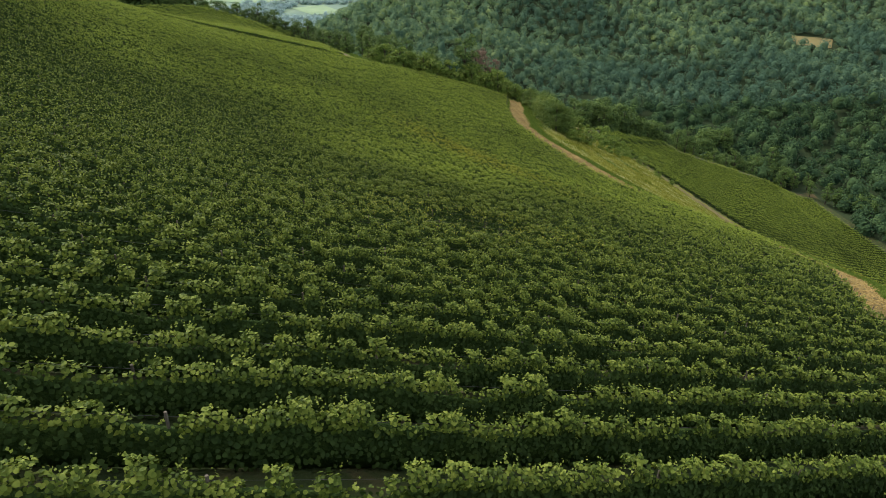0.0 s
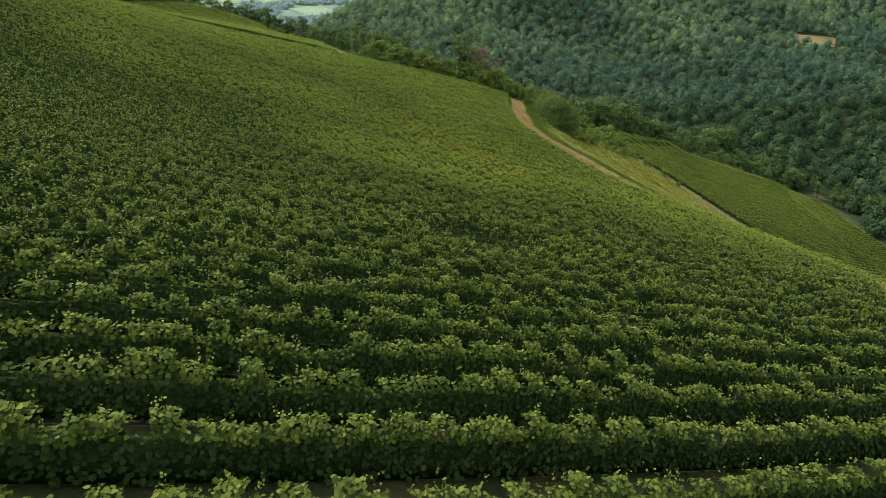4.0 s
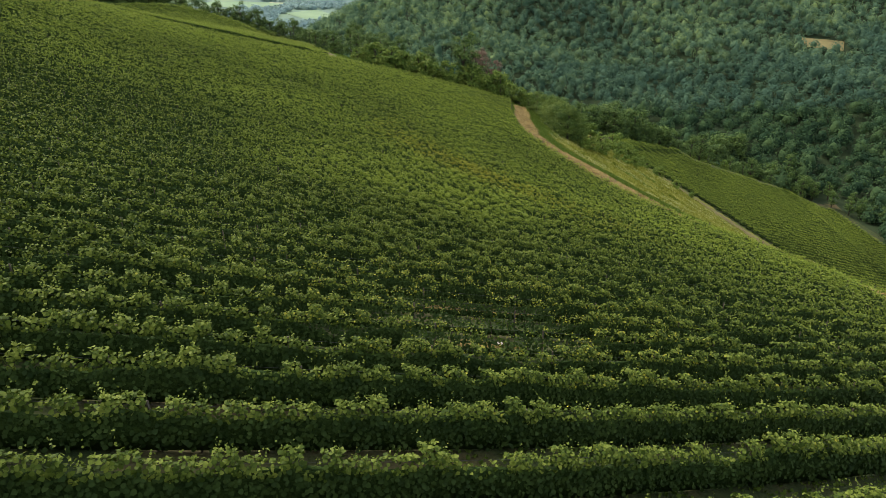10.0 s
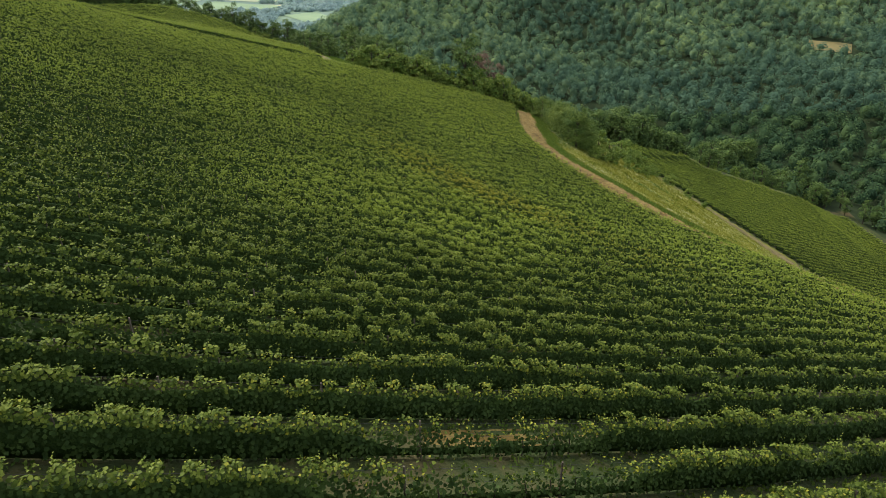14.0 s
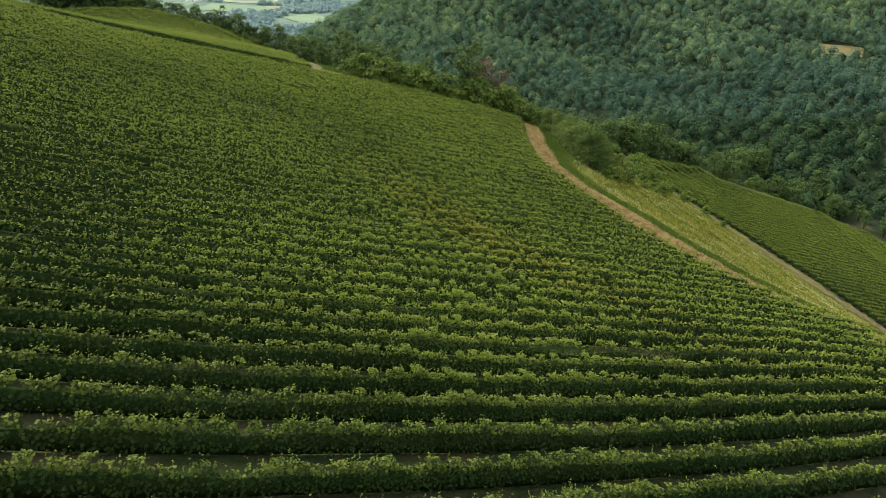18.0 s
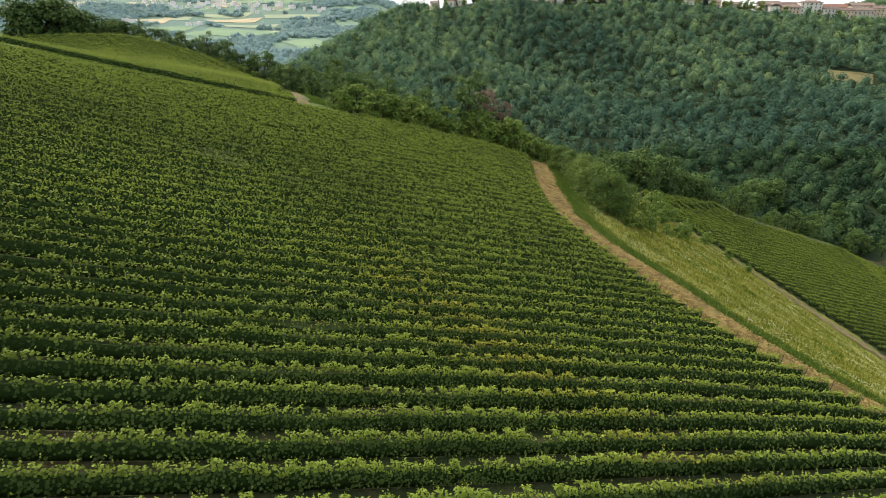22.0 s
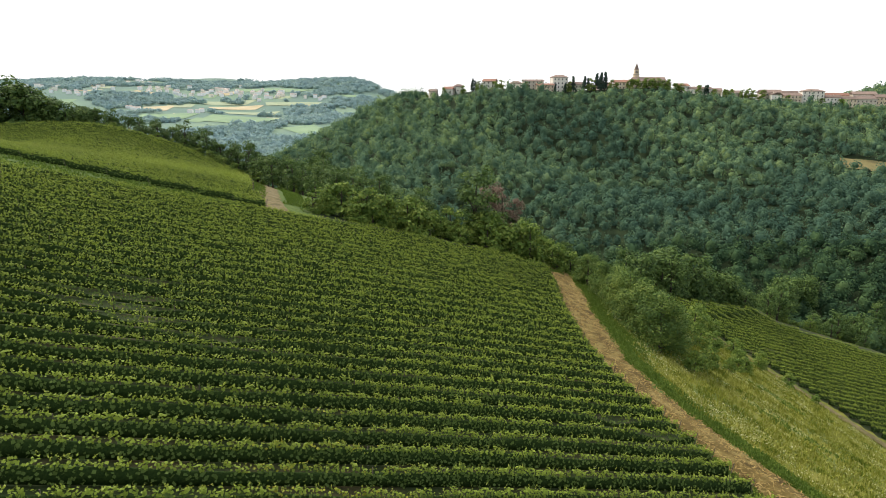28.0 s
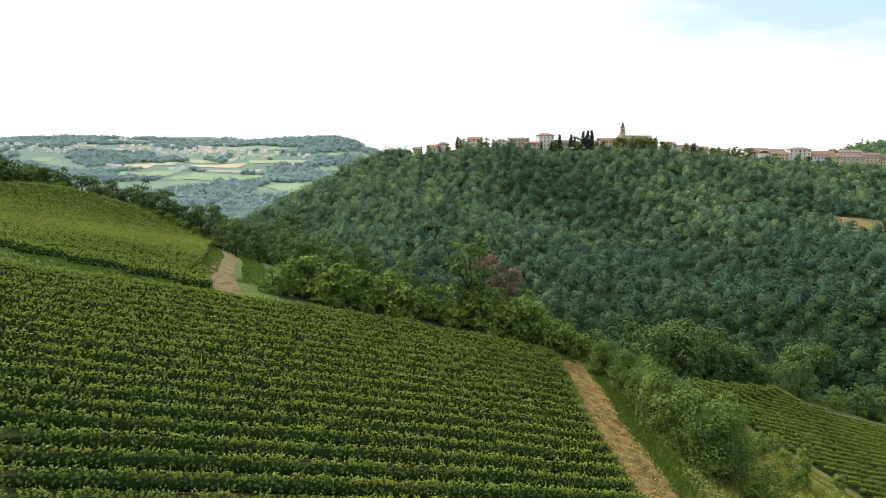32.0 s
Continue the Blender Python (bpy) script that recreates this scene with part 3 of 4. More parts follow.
            ii = np.arange(len(V)).reshape(-1, 3)
            q = [np.stack([ii[:-1, e], ii[:-1, (e + 1) % 3], ii[1:, (e + 1) % 3], ii[1:, e]], -1) for e in range(3)]
            fast_part("wire", V, np.concatenate(q), WIRE, row)
        st = np.arange(0.6, length, 1.05) + rng.normal(0, 0.08, len(np.arange(0.6, length, 1.05)))
        tx, ty = at(st)
        keep = np.abs(tx) < 30
        tx, ty = tx[keep], ty[keep]
        tg = ground(tx, ty)
        V = []
        for hh, r, lean in ((-0.05, 0.035, 0.0), (0.45, 0.028, 0.04), (0.9, 0.02, -0.03)):
            for ang in range(4):
                V.append(np.stack([tx - x0 + r * math.cos(ang * 1.571) + lean, ty - y0 + r * math.sin(ang * 1.571), tg + hh - gz0], 1))
        V = np.stack(V, 1)
        ii = np.arange(V.shape[0] * 12).reshape(-1, 12)
        q = [np.stack([ii[:, l * 4 + a], ii[:, l * 4 + (a + 1) % 4], ii[:, l * 4 + 4 + (a + 1) % 4], ii[:, l * 4 + 4 + a]], -1) for l in range(2) for a in range(4)]
        if len(tx):
            ob = fast_part("stem_row", V.reshape(-1, 3), np.concatenate(q), BARK, row)
            ob["kind"] = "stuff"
    return row


bm = bmesh.new()
bmesh.ops.create_cone(bm, cap_ends=True, segments=5, radius1=0.05, radius2=0.042, depth=2.0, matrix=Matrix.Translation((0, 0, 0.68)))
POST_MESH = bpy.data.meshes.new("post")
bm.to_mesh(POST_MESH)
bm.free()
POST_MESH.materials.append(WOOD)

rng = np.random.default_rng(5)
# the rows' places along the hill's middle line: (from, number of gaps) up to the lane
ROW_STOPS = [(-4.0, 6), (11.1, 1), (13.65, 2), (18.55, 1), (21.3, 1), (24.05, 1), (26.6, 2), (32.4, 1), (35.2, 3), (44.2, 1), (47.0, 4), (59.2, 1), (62.1, 5), (76.9, 1),
             (80.0, 5), (95.5, 1), (98.6, 7), (119.95, 1), (122.9, 1), (125.75, 14), (168.0, 25), (243.5, 0)]
row_y = [a + (b - a) * k / n for (a, n), (b, _) in zip(ROW_STOPS, ROW_STOPS[1:]) for k in range(n)] + [243.5]
for yk in row_y:
    # from the upper end to the track
    xl = -60 - 0.22 * yk
    xs = np.linspace(-20, 90, 400)
    inside = xs < track_x(yk + xs * RY / RX + row_bend(xs, yk)) - 0.6
    xr = float(xs[inside].max())
    x0, y0 = xl, yk + xl * RY / RX
    row = vine_row(x0, y0, (xr - xl) / RX, rng, near=yk < 75, k_bend=yk)
    tagged(row, "trellised grapevine row with leafy green canopy on posts", "vine row", "rows of the main vineyard")

# the block on the knoll, beyond the lane
for k in range(68):
    yk = 247.3 + k * 2.75
    xs = np.linspace(-190, -20, 400)
    ys = yk + xs * RY / RX
    right = np.interp(ys, [240, 254, 285, 315, 346], [-36, -43, -52, -62, -70])
    okay = (xs < right) & (ys > 236) & (ys < 368 - 0.10 * (xs + 150)) & (xs > -175)
    if okay.sum() < 12:
        continue
    xl, xr = float(xs[okay].min()), float(xs[okay].max())
    row = vine_row(xl, yk + xl * RY / RX, (xr - xl) / RX, rng, near=False, size_floor=0.29, posts_apart=6.5)
    tagged(row, "trellised grapevine row on the knoll beyond the lane", "vine row", "rows of the upper vineyard")

# the lower block across the meadow
for k in range(66):
    yk = 168 + k * 2.60
    xs = np.linspace(60, 225, 500)
    ys = yk + xs * RY / RX
    past = -0.666 * (xs - 72) + 0.745 * (ys - 302)
    stepped = np.abs(-0.666 * (xs - 78) + 0.745 * (ys - 292) + 0.5) < 1.2
    front = np.interp(ys, [215, 242, 257, 274, 300], [144, 127.5, 115, 101, 76])
    okay = (xs > front) & (past < np.interp(xs, [72, 87, 121, 125, 127, 162, 218], [0, -2.5, -9.5, -10, -17, -34, -60])) & ~stepped & (xs < 218) & (ys > 222)
    if okay.sum() < 12:
        continue
    xl, xr = float(xs[okay].min()), float(xs[okay].max())
    row = vine_row(xl, yk + xl * RY / RX, (xr - xl) / RX, rng, near=False, size_floor=0.29, posts_apart=7.5)
    tagged(row, "trellised grapevine row with wooden posts below the meadow", "vine row", "rows of the lower vineyard")


# ---- trees and bushes ----
def tube(points, radii, sides=6):
    """The skin of a tapered limb along some points."""
    V, F = [], []
    for j, (p, r) in enumerate(zip(points, radii)):
        p = Vector(p)
        ahead = Vector(points[min(j + 1, len(points) - 1)]) - Vector(points[max(j - 1, 0)])
        a = ahead.orthogonal().normalized()
        b = ahead.normalized().cross(a)
        V += [p + r * (math.cos(2 * math.pi * e / sides) * a + math.sin(2 * math.pi * e / sides) * b) for e in range(sides)]
    for j in range(len(points) - 1):
        for e in range(sides):
            F.append((j * sides + e, j * sides + (e + 1) % sides, (j + 1) * sides + (e + 1) % sides, (j + 1) * sides + e))
    return V, F


def tree(name, height, width, rng, mat, label, category, n_leaf=900, leaf=0.55, trunk_share=0.25, blobs=16, cone=0.0, low=False, limbs=False):
    """A tapered trunk with limbs and an uneven crown of many small leaf sprays with gaps between its boughs."""
    root = new(name)
    V, F = [], []
    bend = rng.normal(0, 0.035 * height, (2,))
    axis = [(bend[0] * t * t, bend[1] * t * t, height * t) for t in (-0.02, 0.2, 0.45, 0.7, 0.92)]
    r0 = 0.022 * height + 0.05
    v, f = tube(axis, [r0 * 1.25, r0, r0 * 0.75, r0 * 0.45, r0 * 0.12])
    V += v
    F += f
    ends = []
    for _ in range(blobs):
        t = rng.uniform(trunk_share + 0.05, 0.97) if not low else rng.uniform(0.02, 0.92)
        ang = rng.uniform(0, 2 * math.pi)
        if cone:
            span = width / 2 * (1.05 - t) * rng.uniform(0.45, 0.8) / (1.05 - trunk_share)
        else:
            span = width / 2 * math.sqrt(max(0.08, 1 - ((t - (0.35 if low else 0.58)) / (0.62 if low else 0.48)) ** 2)) * rng.uniform(0.35, 0.80)
        ends.append((bend[0] * t * t + span * math.cos(ang), bend[1] * t * t + span * math.sin(ang), height * t))
        if len(ends) <= 7:
            s = max(0.08, t - 0.22)
            start = (bend[0] * s * s, bend[1] * s * s, height * s)
            mid = tuple((p + q) / 2 for p, q in zip(start, ends[-1]))
            v, f = tube([start, (mid[0], mid[1], mid[2] + 0.03 * height), ends[-1]], [r0 * 0.45, r0 * 0.3, r0 * 0.1], 5)
            if limbs:
                link_mesh("limb", v, f, BARK, root, smooth=True)
                continue
            o = len(V)
            V += v
            F += [tuple(o + e for e in q) for q in f]
    link_mesh("trunk", V, F, BARK, root, smooth=True)
    ends = np.array(ends)
    which = rng.integers(0, len(ends), n_leaf)
    rad = width * (0.20 if not cone else 0.13) * rng.uniform(0.75, 1.25, len(ends))
    way = rng.normal(size=(n_leaf, 3))
    way /= np.linalg.norm(way, axis=1)[:, None]
    way[:, 2] = np.where(way[:, 2] < -0.35, -way[:, 2], way[:, 2])
    c = ends[which] + way * (rad[which] * rng.uniform(0.55, 1.08, n_leaf))[:, None] * np.array([1, 1, 0.8 if not cone else 1.1])
    c[:, 2] = np.maximum(c[:, 2], 0.15)
    v, f = leaves(c, way + rng.normal(0, 0.32, (n_leaf, 3)) + np.array([0, 0, 0.3]), leaf * rng.uniform(0.6, 1.3, n_leaf), rng)
    fast_part("crown", v, f, mat, root)
    return tagged(root, label, category)


trng = np.random.default_rng(11)
stock = {"tree": [], "bush": [], "conifer": []}
for i in range(7):
    stock["tree"].append(tree("tree", 11 + 0.5 * i, 8.0 + 0.3 * (i % 3), trng, TREE, "broadleaf tree with a full uneven green crown", "tree", 1500, 0.50, 0.14, 26))
for i in range(5):
    stock["bush"].append(tree("bush", 4.2 + 0.3 * i, 5.0, trng, BUSH, "dense green hedgerow bush with ragged outline", "bush", 1350, 0.37, 0.0, 22, low=True))
for i in range(3):
    stock["conifer"].append(tree("conifer_tree", 12.5, 6.2, trng, HAZED_CONIFER, "dark slender conifer beside the village houses", "tree", 1100, 0.85, 0.05, 60, cone=1.0))


stock["crest_tree"] = [tree("tree", 11.5 + 0.6 * i, 8.0, trng, TREE, "broadleaf tree with a full uneven green crown", "tree", 2600, 0.42, 0.12, 30, limbs=True) for i in range(4)]
stock["thicket"] = [tree("thicket", 9.5 + 0.5 * i, 9.0, trng, THICKET, "tall dense thicket of green shrubs", "bush", 8500, 0.27, 0.0, 52, low=True, limbs=True) for i in range(3)]


stock["oak"] = [tree("oak_tree", 16.0 + i, 14.0, trng, TREE, "large broad oak with a dark full crown", "tree", 3600, 0.80, 0.12, 46, limbs=True) for i in range(3)]


def plant(kind, x, y, size=1.0, first=[0], z_shift=0.0):
    """Sets a tree of the stock on the ground, turned at random."""
    first[0] += 1
    pool = stock[kind]
    ob = copy_thing(pool[first[0] % len(pool)], Matrix.Identity(4))
    s = size * trng.uniform(0.88, 1.12)
    ob.location = (x, y, float(ground(x, y)) - 0.15 + z_shift)
    ob.rotation_euler = (0, 0, trng.uniform(0, 6.28))
    ob.scale = (s * trng.uniform(0.9, 1.1), s * trng.uniform(0.9, 1.1), s)
    return ob


def planted(kind, places, label, group):
    for x, y, s in places:
        tagged(plant(kind, x, y, s), label, group=group)


# bushes along the green bank beside the track, up to the crest
planted("bush", [(43, 208, 0.9), (37.5, 231, 1.3), (37, 243, 1.3), (35, 253, 1.2), (33, 262, 1.3), (31, 268, 1.2),
                 (47, 214, 0.8), (52, 222, 0.75), (58, 226, 0.65), (63, 232, 0.7), (68, 238, 0.8), (57, 238, 0.9), (64, 246, 0.9), (52, 240, 1.2), (72, 250, 0.8), (77, 258, 0.7),
                 (60, 256, 1.2), (66, 262, 1.2), (70, 270, 1.3), (74, 276, 1.3), (78, 282, 1.3), (82, 288, 1.2), (85, 276, 0.9), (89, 270, 0.85), (94, 264, 0.8), (98, 258, 0.6), (80, 268, 0.9), (84, 262, 0.7)],
        "dense green bush on the grassy bank", "bushes beside the track")
planted("thicket", [(38.5, 212.5, 0.9), (37.5, 219, 1.12), (37, 226, 1.1), (42.5, 217, 0.95), (42, 225, 0.95), (36.5, 234, 0.88), (41.5, 235, 0.9), (35.5, 242, 0.78), (40.5, 246, 0.82), (34.5, 250, 0.72), (39.5, 256, 0.78), (46, 228, 0.75), (47, 238, 0.75)],
        "tall dense thicket of green shrubs beside the track", "thickets beside the track")
# the hedge of bushes and trees behind the crest
belt = []
for k in range(32):
    x = -28 + 1.85 * k + trng.normal(0, 0.8)
    belt.append((x, 251.5 + x * RY / RX + trng.uniform(0, 8), trng.uniform(0.85, 1.75)))
planted("bush", belt, "green bush in the hedge behind the vines", "hedge on the crest")
planted("crest_tree", [(8.5, 264, 1.45), (-27, 266, 0.75), (-25, 262, 0.9), (-22, 268, 1.0), (-15, 262, 0.85), (24, 292, 0.72), (30, 298, 0.72), (18, 290, 0.7), (-31, 281, 0.85), (-36, 292, 0.9), (-18, 258, 0.8), (14, 268, 0.8), (-4, 262, 0.8), (2, 272, 0.6), (-8, 270, 0.65), (-28, 278, 0.8), (40, 300, 0.7)],
        "leafy broadleaf tree behind the vineyard crest", "trees on the crest")
# the wooded slope below the crest and round the lower vineyard
slope = []
for k in range(64):
    x, y = trng.uniform(-60, 110), trng.uniform(300, 372)
    past = -0.666 * (x - 72) + 0.745 * (y - 302)
    if x > 40 and past < 12:
        continue
    slope.append((x, y, trng.uniform(0.75, 1.15)))
for k in range(46):
    s = 2 + 3.4 * k
    x, y = 70 + s * 0.745 + trng.normal(0, 3), 316 + s * 0.60 + trng.uniform(0, 16)
    slope.append((x, y, trng.uniform(0.85, 1.45)))
for k in range(34):
    x = trng.uniform(128, 222)
    past = float(np.interp(x, [127, 162, 218], [-10, -27, -53])) + trng.uniform(3, 26)
    slope.append((x, 302 + (past + 0.666 * (x - 72)) / 0.745, trng.uniform(0.75, 1.25)))
slope += [(212 + 4.5 * k + trng.normal(0, 2), 374 - 7.5 * k + trng.normal(0, 2.5), trng.uniform(0.65, 0.95)) for k in range(9)]
slope += [(221 + 4.0 * k + trng.normal(0, 2), 376 - 7.0 * k + trng.normal(0, 2.5), trng.uniform(0.7, 1.0)) for k in range(9)]
planted("oak", [(72 + 9.3 * k + trng.normal(0, 1.5), 322 + 7.5 * k + trng.normal(0, 2), trng.uniform(0.95, 1.25)) for k in range(13)],
        "large broad oak behind the lower vineyard", "oaks behind the lower vineyard")
planted("tree", slope, "broadleaf tree on the wooded valley slope", "trees on the valley slope")
planted("bush", [(132, 344, 0.9), (139, 347, 1.0), (147, 352, 1.1), (155, 355, 1.0), (164, 360, 1.2), (150, 346, 1.3), (174, 364, 1.3), (185, 368, 1.4), (196, 371, 1.5), (208, 372, 1.6)],
        "green bush at the edge of the lower vineyard", "bushes round the lower vineyard")
# the trees along the skyline behind the knoll
ridge = []
for k in range(66):
    t = k / 65
    x = -186 + 140 * t
    y = float(np.interp(x, [-190, -150, -100, -75, -45], [374, 372, 365, 350, 316])) + trng.uniform(0, 5)
    ridge.append((x + trng.normal(0, 1.5), y, trng.uniform(0.68, 0.98) + (0.2 if x < -136 else 0)))
planted("oak", [(-176, 373, 1.4), (-168, 374, 1.3), (-160, 373, 1.2), (-151, 373, 1.0), (-143, 372, 0.75), (-185, 374, 1.2)], "large broad oak on the ridge behind the upper vines", "oaks on the ridge")
planted("tree", ridge, "dark green tree on the ridge behind the upper vines", "trees on the ridge")
planted("bush", [(x + 3, y - 7, 0.9) for x, y, s in ridge[8::2]], "bush below the trees on the ridge", "bushes on the ridge")
planted("bush", [(-110, 166, 1.0), (-104, 172, 1.1), (-116, 160, 1.2)], "brownish bush beside the bare dirt turning place", "bushes above the vines")
for x, y, s in ((15.0, 302, 1.15), (17.5, 304, 1.2), (20.0, 301, 1.15), (22.5, 303, 1.05)):
    ob = tree("dead_tree", 16 * s, 6.5 * s, trng, DEAD_TREE, "bare russet dead tree in the wood", "tree", 2400, 0.36, 0.2, 26)
    tagged(ob, group="dead trees in the wood")
    ob.location = (x, y, float(ground(x, y)))


# ---- the wood on the opposite hillside ----
def dome(fine):
    bm = bmesh.new()
    bmesh.ops.create_icosphere(bm, subdivisions=fine, radius=1.0)
    verts = np.array([v.co[:] for v in bm.verts])
    faces = np.array([[v.index for v in f.verts] for f in bm.faces if f.calc_center_median().z > -0.35 and f.calc_center_median().y < 0.45])
    bm.free()
    return verts, faces


def woodland(name, xs, ys, rng, sprays, leaf, label, rad=(2.7, 5.0), mat=HAZED_WOODLAND, flat=1.0, heart=0.36):
    """Many crowns, each a heap of rounded boughs with leaf sprays over them, as one stretch of wood."""
    n = len(xs)
    DOME, DOME_FACES = dome(2)
    r = rng.uniform(*rad, n)
    h = rng.uniform(0.9, 2.0, n) * r * flat
    base = ground(xs, ys) + rng.uniform(0.4, 1.1, n) * r * flat
    boughs = rng.normal(size=(n, 9, 3)) * np.array([1, 1, 0.8]) + np.array([0, -0.2, 0.35])
    boughs /= np.linalg.norm(boughs, axis=2)[:, :, None]

    def bulge(way):
        near_ = np.einsum("nvc,nbc->nvb", way, boughs).max(2)
        return 0.74 + 0.30 * np.exp(-((1 - near_) / 0.16) ** 1.0)

    lump = bulge(np.broadcast_to(DOME[None], (n, *DOME.shape))) + rng.normal(0, 0.03, (n, len(DOME))) - heart
    V = np.stack([xs[:, None] + DOME[None, :, 0] * lump * r[:, None], ys[:, None] + DOME[None, :, 1] * lump * r[:, None], base[:, None] + DOME[None, :, 2] * lump * h[:, None]], -1)
    F = DOME_FACES[None] + (np.arange(n) * len(DOME))[:, None, None]
    way = rng.normal(size=(n, sprays, 3))
    way[..., 2] = np.abs(way[..., 2]) - 0.25
    way[..., 1] = np.where(way[..., 1] > 0.6, -way[..., 1], way[..., 1])
    way /= np.linalg.norm(way, axis=2)[:, :, None]
    c = np.stack([xs, ys, base], 1)[:, None] + way * (bulge(way) * rng.uniform(0.80, 1.08, (n, sprays)))[..., None] * np.stack([r, r, h], 1)[:, None]
    way, m = way.reshape(-1, 3), n * sprays
    v, q = leaves(c.reshape(-1, 3), way + rng.normal(0, 0.35, (m, 3)) + np.array([0, 0, 0.25]), leaf * rng.uniform(0.6, 1.35, m), rng)
    q = q + n * len(DOME)
    tris = np.concatenate([F.reshape(-1, 3), q[:, [0, 1, 2]], q[:, [0, 2, 3]]])
    ob = fast_part(name, np.concatenate([V.reshape(-1, 3), v]), tris, mat)
    return tagged(ob, label, "wood", kind="stuff")


wr = np.random.default_rng(21)
def scatter(x0, x1, y0, y1, gap):
    X, Y = np.meshgrid(np.arange(x0, x1, gap), np.arange(y0, y1, gap))
    X, Y = X.ravel() + wr.uniform(-0.45, 0.45, X.size) * gap, Y.ravel() + wr.uniform(-0.45, 0.45, Y.size) * gap
    return X, Y


X, Y = scatter(-90, 340, 225, 470, 8.6)
keep = (X > -60 - (Y - 372)) & ((Y > 372) | (X > 219 + 0.25 * np.abs(Y - 300)))
woodland("valley_wood", X[keep], Y[keep], wr, 150, 1.05, "mixed green broadleaf wood in the valley", (3.2, 6.8), mat=SHADED_VALLEY)
X, Y = scatter(-330, 620, 470, 800, 7.8)
clear = (np.abs(X - 341 + 5 * np.sin(Y * 0.5)) < 17) & (np.abs(Y - 607 + 0.3 * (X - 341)) < 11)
built = (Y > 738) & (X > -12) & (X < 480)
keep = ~clear & ~built & (Y < 798)
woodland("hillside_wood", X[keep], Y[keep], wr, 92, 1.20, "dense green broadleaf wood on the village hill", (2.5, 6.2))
X, Y = scatter(-10, 480, 738, 748, 6.0)
woodland("village_edge_wood", X, Y, wr, 30, 1.1, "green trees below the village walls", (1.4, 2.6))
X, Y = scatter(-420, -60, 800, 900, 8.0)
woodland("flank_wood", X, Y, wr, 40, 1.6, "dense wood on the flank of the village hill")
X, Y = scatter(470, 760, 800, 960, 9.0)
woodland("hilltop_wood", X, Y, wr, 24, 2.2, "wood on the hill behind the village")
X, Y = scatter(-260, -60, 396, 470, 7.0)
woodland("ridge_wood", X, Y, wr, 34, 1.5, "wood below the ridge of the knoll")


# ---- meadow grass ----
def tufts(name, xs, ys, rng, mat, height, label, blades=5):
    n = len(xs)
    k = np.repeat(np.arange(n), blades)
    m = len(k)
    base = np.stack([xs[k] + rng.normal(0, 0.16, m), ys[k] + rng.normal(0, 0.16, m), np.zeros(m)], 1)
    base[:, 2] = ground(base[:, 0], base[:, 1]) - 0.03
    a = rng.uniform(0, 6.283, m)
    w = 0.035 + 0.05 * rng.random(m)
    hgt = height * rng.uniform(0.5, 1.25, m)
    side = np.stack([np.cos(a), np.sin(a), np.zeros(m)], 1) * w[:, None]
    tip = base + np.stack([rng.normal(0, 0.28, m) * hgt, rng.normal(0, 0.28, m) * hgt, hgt], 1)
    V = np.stack([base - side, base + side, tip + side * 0.9, tip - side * 0.9], 1).reshape(-1, 3)
    ob = fast_part(name, V, np.arange(m * 4, dtype=np.int32).reshape(m, 4), mat)
    return tagged(ob, label, "grass", kind="stuff")


mr = np.random.default_rng(31)
X, Y = mr.uniform(24, 150, 52000), mr.uniform(60, 290, 52000)
d = X - track_x(Y)
front = np.interp(Y, [215, 242, 257, 274, 300], [144, 127.5, 115, 101, 76])
keep = (d > 6.8) & ((hill(X, Y) > spur(X, Y) + 0.3) | (X < front - 7)) & (X < front - 6.5) & (Y < 275 + 0.3 * (X - 60)) & (mr.random(len(X)) < np.clip(1.2 - d / 110, 0.15, 1))
greenish = (d < 9.0 + 1.5 * wave(X, Y, 6, 1.0)) | ((Y > 205) & (d < 13)) | (wave(X, Y, 9, 2.4) > 0.62)
tufts("meadow_grass", X[keep & ~greenish], Y[keep & ~greenish], mr, DRY_GRASS, 0.62, "tall dry yellow meadow grass with pale seed heads")
tufts("bank_grass", X[keep & greenish], Y[keep & greenish], mr, GRASS, 0.45, "fresh green grass on the bank beside the track")
X, Y = mr.uniform(26, 130, 90000), mr.uniform(120, 270, 90000)
d = X - track_x(Y)
keep = (d > 9) & (hill(X, Y) > spur(X, Y) + 0.3) & (0.8 * wave(X, Y, 6.5, 5.1) + 0.7 * wave(X, Y, 1.9, 1.0) + 0.5 * np.exp(-((d - 16) / 6) ** 2) > 0.35)
X, Y = X[keep], Y[keep]
n = len(X)
c = np.stack([X, Y, ground(X, Y) + mr.uniform(0.45, 0.75, n)], 1)
v, f = leaves(c, mr.normal(0, 0.3, (n, 3)) + np.array([0, 0, 1.0]), mr.uniform(0.07, 0.17, n), mr)
tagged(fast_part("meadow_flowers", v, f, UMBEL), "flat white flower heads over the meadow grass", "flowers", kind="stuff")
Y = mr.uniform(70, 268, 7000)
X = track_x(Y) + mr.uniform(6.2, 10.5, len(Y)) + 1.2 * wave(Y, Y, 7, 0.5)
tufts("verge_grass", X, Y, mr, GRASS, 0.4, "bright green grass on the verge of the track", 5)
X, Y = mr.uniform(28, 140, 60000), mr.uniform(70, 285, 60000)
d = X - track_x(Y)
keep = (d > 8.5) & ((hill(X, Y) > spur(X, Y) + 0.3) | (X < np.interp(Y, [215, 242, 257, 274, 300], [144, 127.5, 115, 101, 76]) - 7)) & (X < np.interp(Y, [215, 242, 257, 274, 300], [144, 127.5, 115, 101, 76]) - 6.5) & (Y < 275 + 0.3 * (X - 60))
X, Y = X[keep], Y[keep]
n = len(X)
